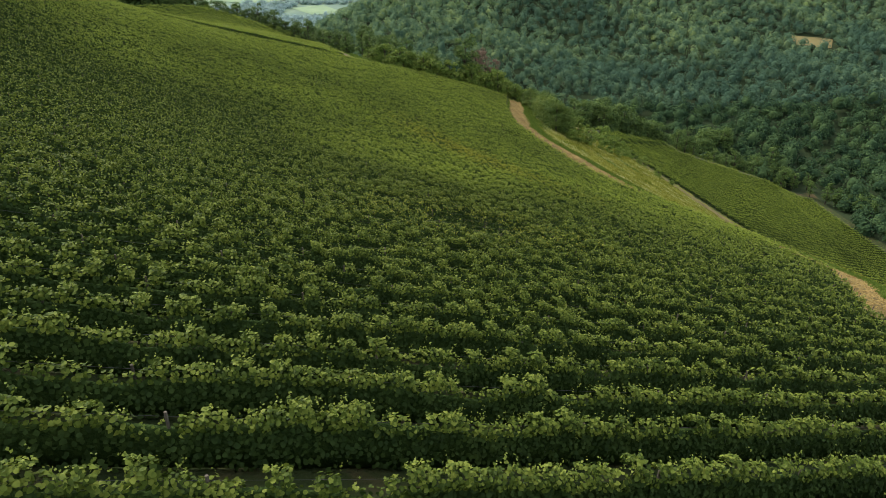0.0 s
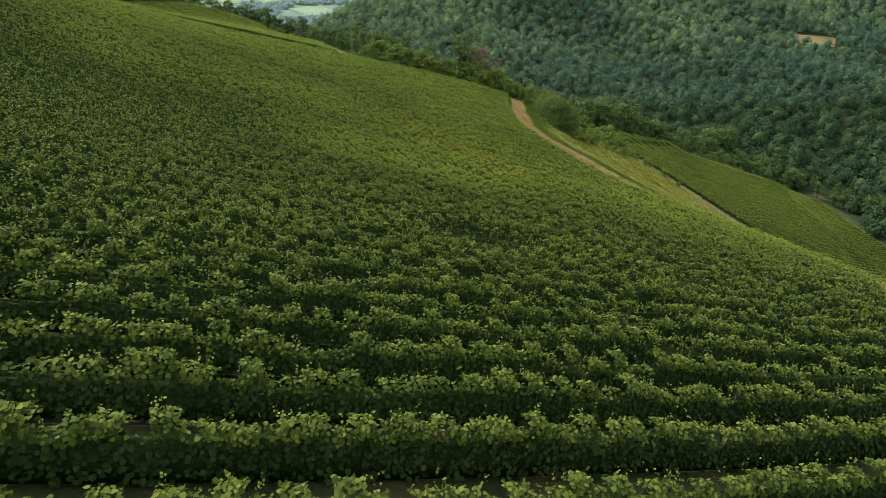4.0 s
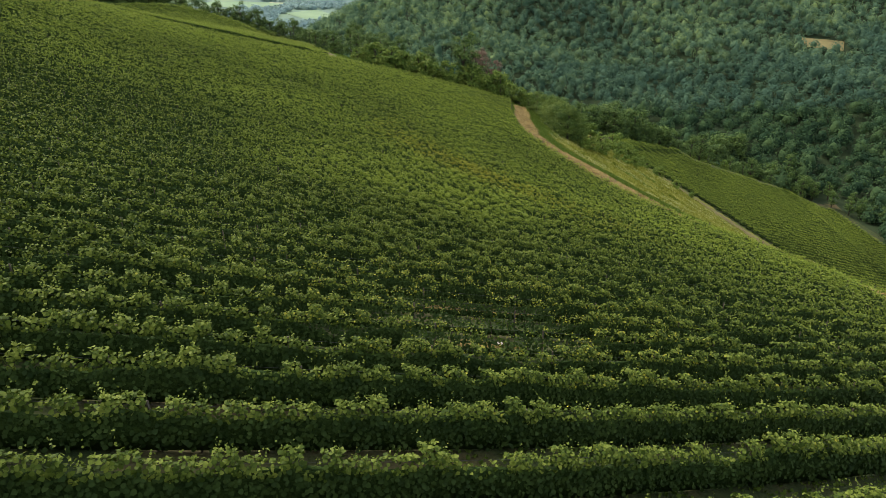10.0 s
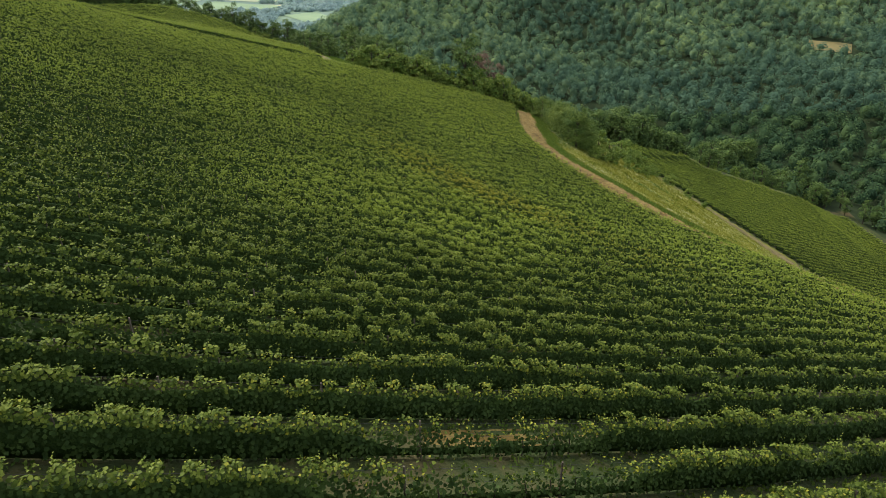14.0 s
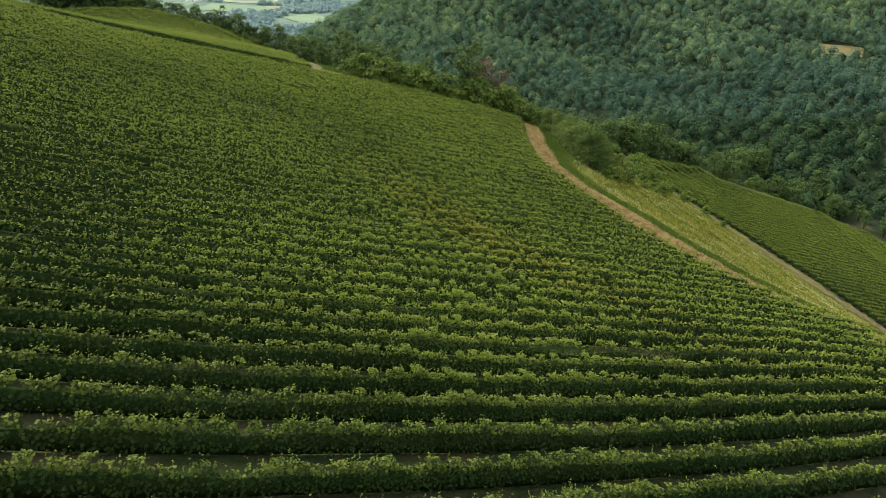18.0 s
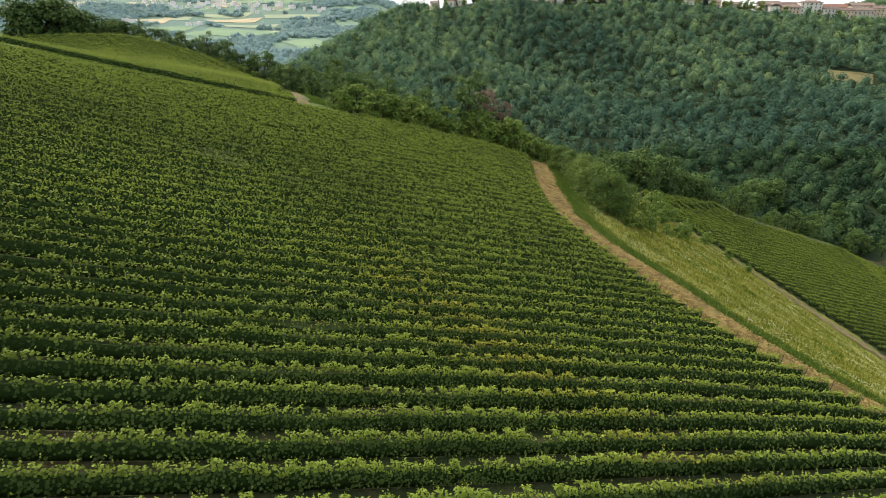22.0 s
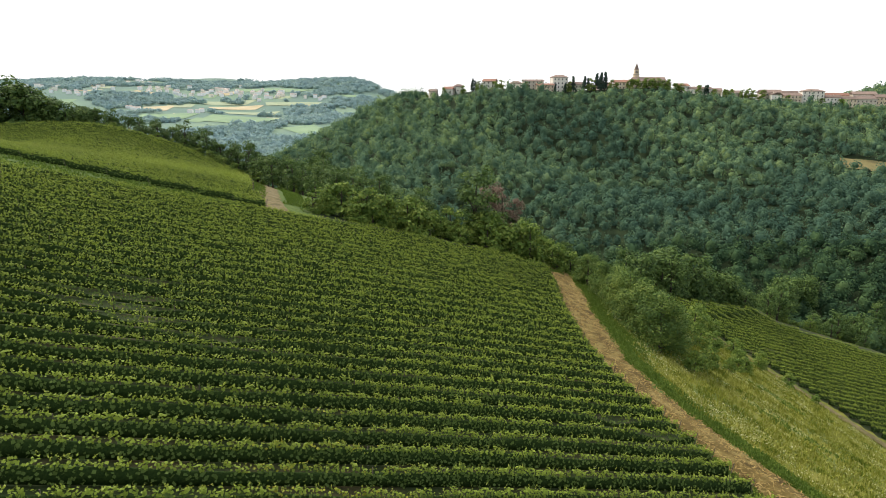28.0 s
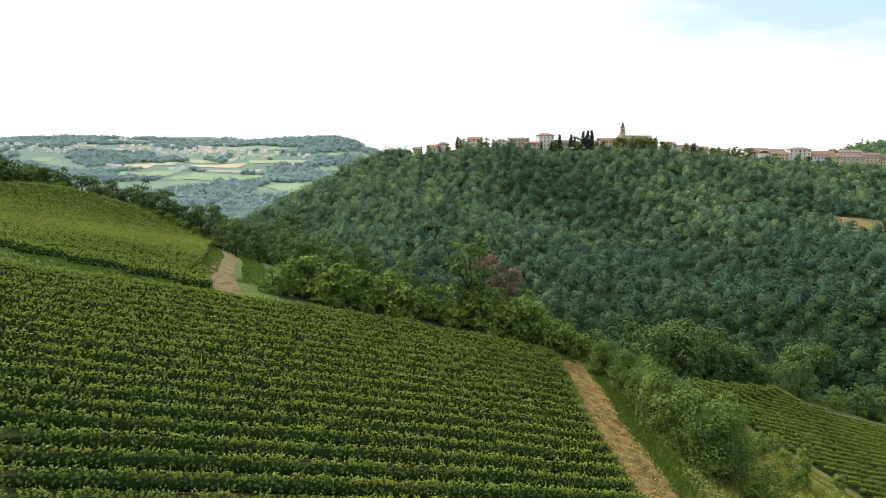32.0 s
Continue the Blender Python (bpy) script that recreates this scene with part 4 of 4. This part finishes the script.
c = np.stack([X, Y, ground(X, Y) + mr.uniform(0.1, 1.0, n) * (0.45 + 0.55 * np.clip(wave(X, Y, 1.7, 2.0) + 0.4 * wave(X, Y, 0.7, 1.0), 0, 1.2))], 1)
v, f = leaves(c, mr.normal(0, 0.6, (n, 3)) + np.array([0, 0, 0.8]), mr.uniform(0.12, 0.30, n), mr)
tagged(fast_part("meadow_weeds", v, f, DRY_GRASS), "tangled yellow-green weeds and seed heads of the meadow", "weeds", kind="stuff")
X, Y = mr.uniform(-40, 42, 9000), mr.uniform(40, 66, 9000)
tufts("vineyard_grass", X, Y, mr, GRASS, 0.16, "short green grass between the vine rows", 3)
X = mr.uniform(-95, 30, 5000)
Y = row_y[-1] + X * RY / RX + 1.0
Y = Y + mr.random(len(X)) * np.maximum(4.0, 238 - Y)
tufts("lane_grass", X, Y, mr, GRASS, 0.35, "green grass on the lane between the vineyards", 5)
X = mr.uniform(2.3, 7, 2600) * mr.choice([-1, 1], 2600)
Y = mr.uniform(250, 345, len(X))
X = X + np.interp(Y, [254, 285, 315, 344], [-38, -46, -56, -65])
tufts("saddle_grass", X, Y, mr, GRASS, 0.4, "green grass on both sides of the saddle path", 5)


X = mr.uniform(-3.1, 3.1, 12000)
Y = mr.uniform(60, 262, len(X))
X = X + track_x(Y) + 3.2
n = len(X)
c = np.stack([X, Y, ground(X, Y) + 0.17 - 0.06 * np.abs(X - track_x(Y) - 3.2) / 3], 1)
v, f = leaves(c, mr.normal(0, 0.25, (n, 3)) + np.array([0, 0, 1.0]), mr.uniform(0.2, 0.55, n), mr, KITE * np.array([0.35, 1.4, 0.4]))
tagged(fast_part("straw", v, f, STRAW), "dry straw and mown stalks scattered over the track", "straw", kind="stuff")
X = np.concatenate([mr.normal(-0.2, 0.35, 3000), mr.normal(6.6, 0.5, 3000)])
Y = mr.uniform(60, 262, len(X))
tufts("track_edge_grass", X + track_x(Y), Y, mr, GRASS, 0.3, "short grass growing over the edges of the track", 5)


def stone(name, x, y, r, flat, label):
    bm = bmesh.new()
    bmesh.ops.create_icosphere(bm, subdivisions=2, radius=r)
    for v in bm.verts:
        v.co *= 1 + 0.18 * math.sin(v.co.x * 5 / r + 1) * math.cos(v.co.y * 4 / r)
        v.co.z *= flat
    me = bpy.data.meshes.new(name)
    bm.to_mesh(me)
    bm.free()
    me.materials.append(STONE)
    ob = new(name, me)
    ob.location = (x, y, float(ground(x, y)) + r * flat * 0.55)
    return tagged(ob, label, "stone")


stone("boulder", 48.4, 162.6, 0.55, 0.55, "pale weathered boulder lying in the dry meadow")
stone("flat_stone", 3.0, 53.0, 0.19, 0.14, "flat pale stone on bare soil between vine rows")


# ---- village ----
def box_mesh(name, w, d, h, mat, parent, at=(0, 0, 0), label=""):
    x, y, z = at
    V = [(x + sx * w / 2, y + sy * d / 2, z + sz * h) for sz in (0, 1) for sx, sy in ((-1, -1), (1, -1), (1, 1), (-1, 1))]
    F = [(3, 2, 1, 0), (4, 5, 6, 7)] + [(i, (i + 1) % 4, 4 + (i + 1) % 4, 4 + i) for i in range(4)]
    return link_mesh(name, V, F, mat, parent, label)


def house(x, y, w, d, h, wall, roof_mat, label, turn=0.0, pitch=0.28, hip=False, floors=None, base=None, chimney=True):
    """A house with rendered walls, an overhanging tiled roof, rows of windows with sills, and a chimney."""
    root = new("house")
    z = float(min(ground(x - w / 2, y), ground(x + w / 2, y), ground(x, y - d / 2))) if base is None else base
    root.location = (x, y, z + 2.5 + float(np.interp(x, [50, 85, 130, 250, 330, 470], [0, -2.2, -3.2, -2.5, -1.5, -2.0])))
    root.rotation_euler = (0, 0, turn)
    r = d / 2 * pitch * 1.6
    # walls up to the gables, with a footing into the slope
    a, b = w / 2, d / 2
    if hip:
        V = [(-a, -b, -7), (a, -b, -7), (a, b, -7), (-a, b, -7), (-a, -b, h), (a, -b, h), (a, b, h), (-a, b, h)]
        F = [(0, 1, 5, 4), (1, 2, 6, 5), (2, 3, 7, 6), (3, 0, 4, 7), (4, 5, 6, 7)]
    else:
        V = [(-a, -b, -7), (a, -b, -7), (a, b, -7), (-a, b, -7), (-a, -b, h), (a, -b, h), (a, b, h), (-a, b, h), (-a, 0, h + r), (a, 0, h + r)]
        F = [(0, 1, 5, 4), (2, 3, 7, 6), (1, 2, 6, 9, 5), (3, 0, 4, 8, 7), (4, 5, 9, 8), (6, 7, 8, 9)]
    link_mesh("wall", V, F, wall, root)
    o, t = 0.6, 0.3
    ia = a * 0.45 if hip else a + o
    top = [(-ia, 0, h + r + t), (ia, 0, h + r + t), (-a - o, -b - o, h + t * 0.3), (a + o, -b - o, h + t * 0.3), (a + o, b + o, h + t * 0.3), (-a - o, b + o, h + t * 0.3)]
    V = top + [(p[0], p[1], p[2] - t) for p in top]
    F = [(2, 3, 1, 0), (4, 5, 0, 1), (3, 4, 1), (5, 2, 0), (9, 8, 6, 7), (11, 10, 7, 6), (2, 8, 9, 3), (3, 9, 10, 4), (4, 10, 11, 5), (5, 11, 8, 2), (10, 9, 7), (8, 11, 6)]
    link_mesh("roof", V, F, roof_mat, root)
    floors = floors or max(1, int(h / 3.1))
    cols = max(2, int(w / 3.4))
    for fl in range(floors):
        for c in range(cols):
            wx = -a + w * (c + 0.5) / cols
            wz = 1.0 + fl * h / floors
            win = box_mesh("window", 1.05, 0.10, min(1.5, h / floors * 0.5), PANE, root, (wx, -b, wz))
            if w > 12:
                box_mesh("sill", 1.3, 0.22, 0.1, STONE, win, (wx, -b - 0.05, wz - 0.1))
    if chimney:
        box_mesh("chimney", 0.8, 0.8, 1.6, wall, root, (a * 0.4, b * 0.3, h + r * 0.5))
    return tagged(root, label, "house", "houses of the hilltop village")


WH, OC, GR, RR, RB = WHITE_WALL, OCHRE_WALL, GREY_WALL, ROOF_RED, ROOF_BROWN
house(-3, 765, 7, 8, 4.2, GR, RB, "small stone house with a brown tiled roof", 0.2)
house(13, 764, 9, 9, 4.5, WH, RR, "pale house with a red tiled roof among trees", -0.2)
house(23, 768, 9, 9, 5.5, WH, RB, "white house with a brown hipped roof", 0.3, hip=True)
house(55, 771, 13, 10, 6.5, WH, RR, "white two-storey house with a red tiled roof", -0.35)
house(82, 775, 11, 10, 4.5, WH, RB, "low pale house with a grey-brown roof", 0.2, hip=True)
house(98, 767, 20, 12, 9.5, GR, RB, "long beige masonry building with small windows", 0.0, 0.12)
house(109, 759, 17, 9, 7.0, OC, RR, "ochre three-storey house with a red roof", 0.0, 0.18)
house(124, 764, 15, 13, 15.0, WH, RB, "tall white palazzo with a low hipped roof", 0.06, 0.2, hip=True)
house(142, 768, 17, 10, 7.5, GR, RB, "grey house behind dark conifers", 0.0)
house(171, 770, 15, 10, 5.5, OC, RR, "low ochre house with a red tiled roof", 0.1)
house(188, 767, 14, 10, 7.0, OC, RR, "pinkish house with a red tiled roof", -0.1)
house(250, 767, 11, 10, 7.0, WH, RR, "white house with a red roof beside the church", 0.25)
house(260, 764, 8, 8, 5.0, WH, RB, "small pale house with a brown roof", -0.1)
house(272, 764, 12, 9, 6.0, WH, RB, "pale house with a brown tiled roof", 0.1)
house(284, 766, 11, 9, 5.5, OC, RB, "ochre house with a brown tiled roof", -0.2)
house(302, 768, 15, 9, 4.8, GR, RB, "low grey house with a brown roof", 0.0)
house(341, 768, 20, 12, 7.5, GR, RB, "long old stone house with a brown roof", -0.1)
house(360, 770, 19, 12, 7.5, OC, RB, "long ochre house with a brown roof", -0.15)
house(341, 756, 13, 9, 6.5, WH, RB, "white gabled house on the village edge", 1.3)
house(357, 756, 17, 9, 6.5, OC, RB, "ochre terraced house on the village edge", -0.1)
house(377, 755, 20, 11, 12.5, WH, RB, "white three-storey house with balconies", -0.2, 0.2, hip=True)
house(396, 755, 17, 10, 7.5, WH, RB, "pale row house with a brown roof", -0.15)
house(413, 756, 17, 10, 7.0, OC, RB, "ochre row house with a brown roof", -0.2)
house(412, 776, 26, 11, 7.5, OC, RR, "long house with an orange tiled roof", -0.2, base=-11)
house(431, 754, 19, 10, 8.5, GR, RB, "old stone house with a brown roof", -0.2)
house(449, 753, 17, 11, 11.0, OC, RB, "tall ochre house on the village edge", -0.25)
house(468, 750, 18, 11, 10.0, GR, RB, "grey stone house on the village edge", -0.25)
house(440, 772, 22, 11, 8.0, GR, RB, "broad stone house above the terraced street", -0.2, base=-10)

church = new("church")
church.location = (216, 770, float(ground(216, 765)) - 3.0)
V = [(-16, -7, -7), (16, -7, -7), (16, 7, -7), (-16, 7, -7), (-16, -7, 9.5), (16, -7, 9.5), (16, 7, 9.5), (-16, 7, 9.5), (-16, 0, 13), (16, 0, 13)]
link_mesh("nave", V, [(0, 1, 5, 4), (2, 3, 7, 6), (1, 2, 6, 9, 5), (3, 0, 4, 8, 7)], GREY_WALL, church)
link_mesh("roof", [(-16.6, -7.7, 9.3), (16.6, -7.7, 9.3), (16.6, 0, 13.3), (-16.6, 0, 13.3), (16.6, 7.7, 9.3), (-16.6, 7.7, 9.3), (-16.6, -7.7, 8.9), (16.6, -7.7, 8.9), (16.6, 7.7, 8.9), (-16.6, 7.7, 8.9)],
          [(0, 1, 2, 3), (3, 2, 4, 5), (6, 7, 1, 0), (5, 4, 8, 9), (7, 8, 4, 2, 1), (9, 6, 0, 3, 5)], ROOF_BROWN, church)
box_mesh("apse", 7, 9, 10.5, GREY_WALL, church, (19, 0, -2))
tower = box_mesh("bell_tower", 4.8, 4.8, 17.5, OCHRE_WALL, church, (-12, 2, -2), "ochre square bell tower")
box_mesh("cornice", 5.6, 5.6, 0.6, STONE, tower, (-12, 2, 15.5))
box_mesh("belfry", 4.2, 4.2, 4.4, OCHRE_WALL, tower, (-12, 2, 16.1))
for sx in (-0.9, 0.9):
    box_mesh("belfry_opening", 1.0, 0.2, 2.8, PANE, tower, (-12 + sx, -0.12, 16.8))
V = [(-13.9, 0.1, 20.4), (-10.1, 0.1, 20.4), (-10.1, 3.9, 20.4), (-13.9, 3.9, 20.4), (-12, 2, 27.5)]
link_mesh("spire", V, [(0, 1, 4), (1, 2, 4), (2, 3, 4), (3, 0, 4), (3, 2, 1, 0)], ROOF_BROWN, tower)
for c in range(5):
    box_mesh("window", 1.2, 0.12, 3.0, PANE, church, (-9 + 4.6 * c, -7, 4.5))
tagged(church, "old stone church with a tall pointed bell tower", "church")

planted("conifer", [(20, 763, 0.55), (37, 768, 0.95), (40, 769, 0.8), (48, 770, 0.7), (1, 763, 0.6), (118, 752, 0.8), (137, 755, 1.1), (148, 756, 1.1), (152, 758, 1.0), (160, 757, 1.15), (165, 757, 1.4), (169, 758, 1.35), (163, 754, 1.1), (128, 753, 0.8), (270, 757, 0.75), (273, 758, 0.8)],
        "dark slender conifer beside the village houses", "conifers of the village")
for x, y, s in ((66, 764, 0.6), (73, 766, 0.55), (180, 757, 0.6), (200, 756, 0.8), (210, 755, 0.75), (222, 756, 0.8), (232, 757, 0.7), (240, 757, 0.7), (292, 758, 0.6), (310, 760, 0.7), (322, 762, 0.75), (330, 760, 0.7), (392, 764, 0.6), (424, 766, 0.55), (90, 758, 0.5), (27, 758, 0.6), (8, 756, 0.6), (60, 762, 0.7), (104, 752, 0.55), (133, 758, 0.75), (155, 756, 0.8), (175, 757, 0.7), (194, 757, 0.75), (216, 755, 0.85), (228, 756, 0.85), (246, 757, 0.7), (264, 757, 0.65), (280, 758, 0.6), (297, 759, 0.7), (316, 760, 0.8), (350, 748, 0.6), (384, 747, 0.6), (404, 748, 0.65), (-10, 758, 0.6), (44, 764, 0.7)):
    tagged(plant("bush", x, y, 2.6 * s), "round green garden tree among the village houses", group="garden trees of the village")


# ---- far hills: fields, hedges and hamlets ----
def field(x, y, w, d, turn, mat, label, lift=1.2):
    """A field draped over the far slope."""
    n = 13
    U, V = np.meshgrid(np.linspace(-0.5, 0.5, n), np.linspace(-0.5, 0.5, n))
    U, V = U * w * (1 + 0.25 * V), V * d * (1 + 0.12 * np.sin(U * 5))
    X, Y = x + U * math.cos(turn) - V * math.sin(turn), y + U * math.sin(turn) + V * math.cos(turn)
    Z = ground(X, Y) + lift
    ii = np.arange(n * n).reshape(n, n)
    f = np.stack([ii[:-1, :-1], ii[:-1, 1:], ii[1:, 1:], ii[1:, :-1]], -1).reshape(-1, 4)
    ob = fast_part("field", np.stack([X, Y, Z], -1).reshape(-1, 3), f, mat)
    return tagged(ob, label, "field", kind="structure")


for x, y, w, d, turn, mat in ((-867, 2129, 110, 120, 0.2, WHEAT), (-770, 1960, 190, 130, 0.1, CROP), (-640, 2180, 210, 80, 0.15, WHEAT), (-690, 2270, 210, 90, 0.0, HAY), (-560, 1925, 260, 190, -0.2, CROP),
                             (-560, 2080, 200, 70, 0.2, HAY), (-470, 2230, 230, 70, -0.1, HAY), (-385, 2196, 120, 60, 0.0, WHEAT), (-315, 1690, 110, 230, 0.5, CROP), (-262, 1906, 150, 110, 0.2, HAY),
                             (-1215, 2790, 210, 200, 0.3, HAY), (-1361, 2633, 160, 160, 0.1, WHEAT), (-604, 2511, 330, 130, 0.0, CROP), (-270, 2400, 130, 110, 0.2, CROP), (-640, 2790, 260, 150, 0.0, HAY)):
    field(x, y, w * 0.75, d * 0.75, turn, mat, "sunlit farm field on the far hillside")

FAR_WALL = material("whitewashed_render", [(0.84, 0.83, 0.79), (0.90, 0.89, 0.86)], 0.4, 0.9, obj_random=0.4)
FAR_ROOF = material("pale_faded_tiles", [(0.40, 0.31, 0.26), (0.52, 0.43, 0.37)], 0.3, 0.9)
fr = np.random.default_rng(41)
for _ in range(22):
    x, y = fr.uniform(-1600, -300), fr.uniform(1850, 2850)
    if x / y > -0.12:
        continue
    field(x, y, fr.uniform(40, 100), fr.uniform(30, 80), fr.uniform(-0.3, 0.4), (CROP, HAY, CROP, WHEAT)[int(fr.integers(0, 4))], "small farm field on the far hillside", fr.uniform(0.6, 1.0))
hx, hy = [], []
for cx0, cy0, n, sx, sy in ((-1400, 2480, 12, 70, 60), (-1280, 2330, 6, 40, 30), (-1190, 2850, 7, 50, 60), (-950, 2540, 10, 60, 40), (-860, 2490, 9, 60, 30), (-760, 2430, 9, 50, 25), (-640, 2390, 8, 60, 25),
                            (-560, 2350, 6, 40, 20), (-690, 2050, 2, 20, 10), (-925, 2100, 3, 18, 10), (-470, 2330, 4, 60, 20)):
    hx += list(fr.normal(cx0, sx * 1.9, int(n * 1.7)))
    hy += list(fr.normal(cy0, sy * 1.3, int(n * 1.7)))
for x, y in zip(hx, hy):
    root = new("farmhouse")
    root.location = (x, y, float(ground(x, y)) + 3)
    root.rotation_euler = (0, 0, fr.uniform(-0.4, 0.4))
    w, d, h = fr.uniform(9, 17), fr.uniform(8, 10), fr.uniform(5, 8)
    box_mesh("wall", w, d, h + 6, FAR_WALL if fr.random() < 0.85 else WHITE_WALL, root, (0, 0, -6))
    a, b = w / 2 + 0.6, d / 2 + 0.6
    link_mesh("roof", [(-a, -b, h), (a, -b, h), (a, b, h), (-a, b, h), (-a, 0, h + d * 0.16), (a, 0, h + d * 0.16)], [(0, 1, 5, 4), (2, 3, 4, 5), (1, 2, 5), (3, 0, 4), (3, 2, 1, 0)], FAR_ROOF, root)
    tagged(root, "small pale farmhouse with a tiled roof on the far hill", "house", "houses of the far hamlet")

# Leaf colour paled and blued to carry the haze of the distance.
HAZED_WOOD = material("hazed_wood_leaves", [(0.250, 0.365, 0.365), (0.300, 0.410, 0.385), (0.350, 0.455, 0.380)], 0.02, 0.9, island=0.15, leaf=0.3, gloss=0.05)
X, Y = scatter(-2000, 150, 1350, 3300, 21.0)
patch = wave(X, Y, 130, 1.1) + 0.6 * wave(X, Y, 320, 4.0)
lower = np.clip((1750 - Y) / 500, 0, 0.8)
keep = (patch + lower > -0.30) & (X / Y < 0.02) & (X / Y > -0.75)
for x, y, w, d in ((-867, 2129, 110, 120), (-770, 1960, 190, 130), (-640, 2180, 330, 120), (-560, 1925, 260, 190), (-470, 2230, 230, 70), (-604, 2511, 330, 130), (-315, 1690, 150, 230), (-560, 2080, 200, 70)):
    keep &= ~((np.abs(X - x) < w * 0.52) & (np.abs(Y - y) < d * 0.55))
for x, y in zip(hx, hy):
    keep &= ~((np.abs(X - x) < 22) & (np.abs(Y - y + 25) < 45))
woodland("far_woods", X[keep], Y[keep], wr, 26, 6.0, "woods and hedgerows on the far hills, coloured pale blue-green for haze", (9.0, 16.0), HAZED_WOOD, 0.45, 0.25)
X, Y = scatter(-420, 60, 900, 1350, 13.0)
woodland("valley_floor_wood", X, Y, wr, 40, 3.2, "wood in the bottom of the far valley", (6.0, 10.0), HAZED_WOOD, 0.6, 0.3)
field(341, 608, 33, 18, -0.3, STUBBLE, "small ochre clearing in the hillside wood", 0.8)
field(560, 905, 120, 60, 0.1, HAY, "terraced pale green slope behind the village")

for pool in stock.values():
    for ob in pool:
        for part_ob in list(ob.children_recursive):
            bpy.data.objects.remove(part_ob)
        bpy.data.objects.remove(ob)
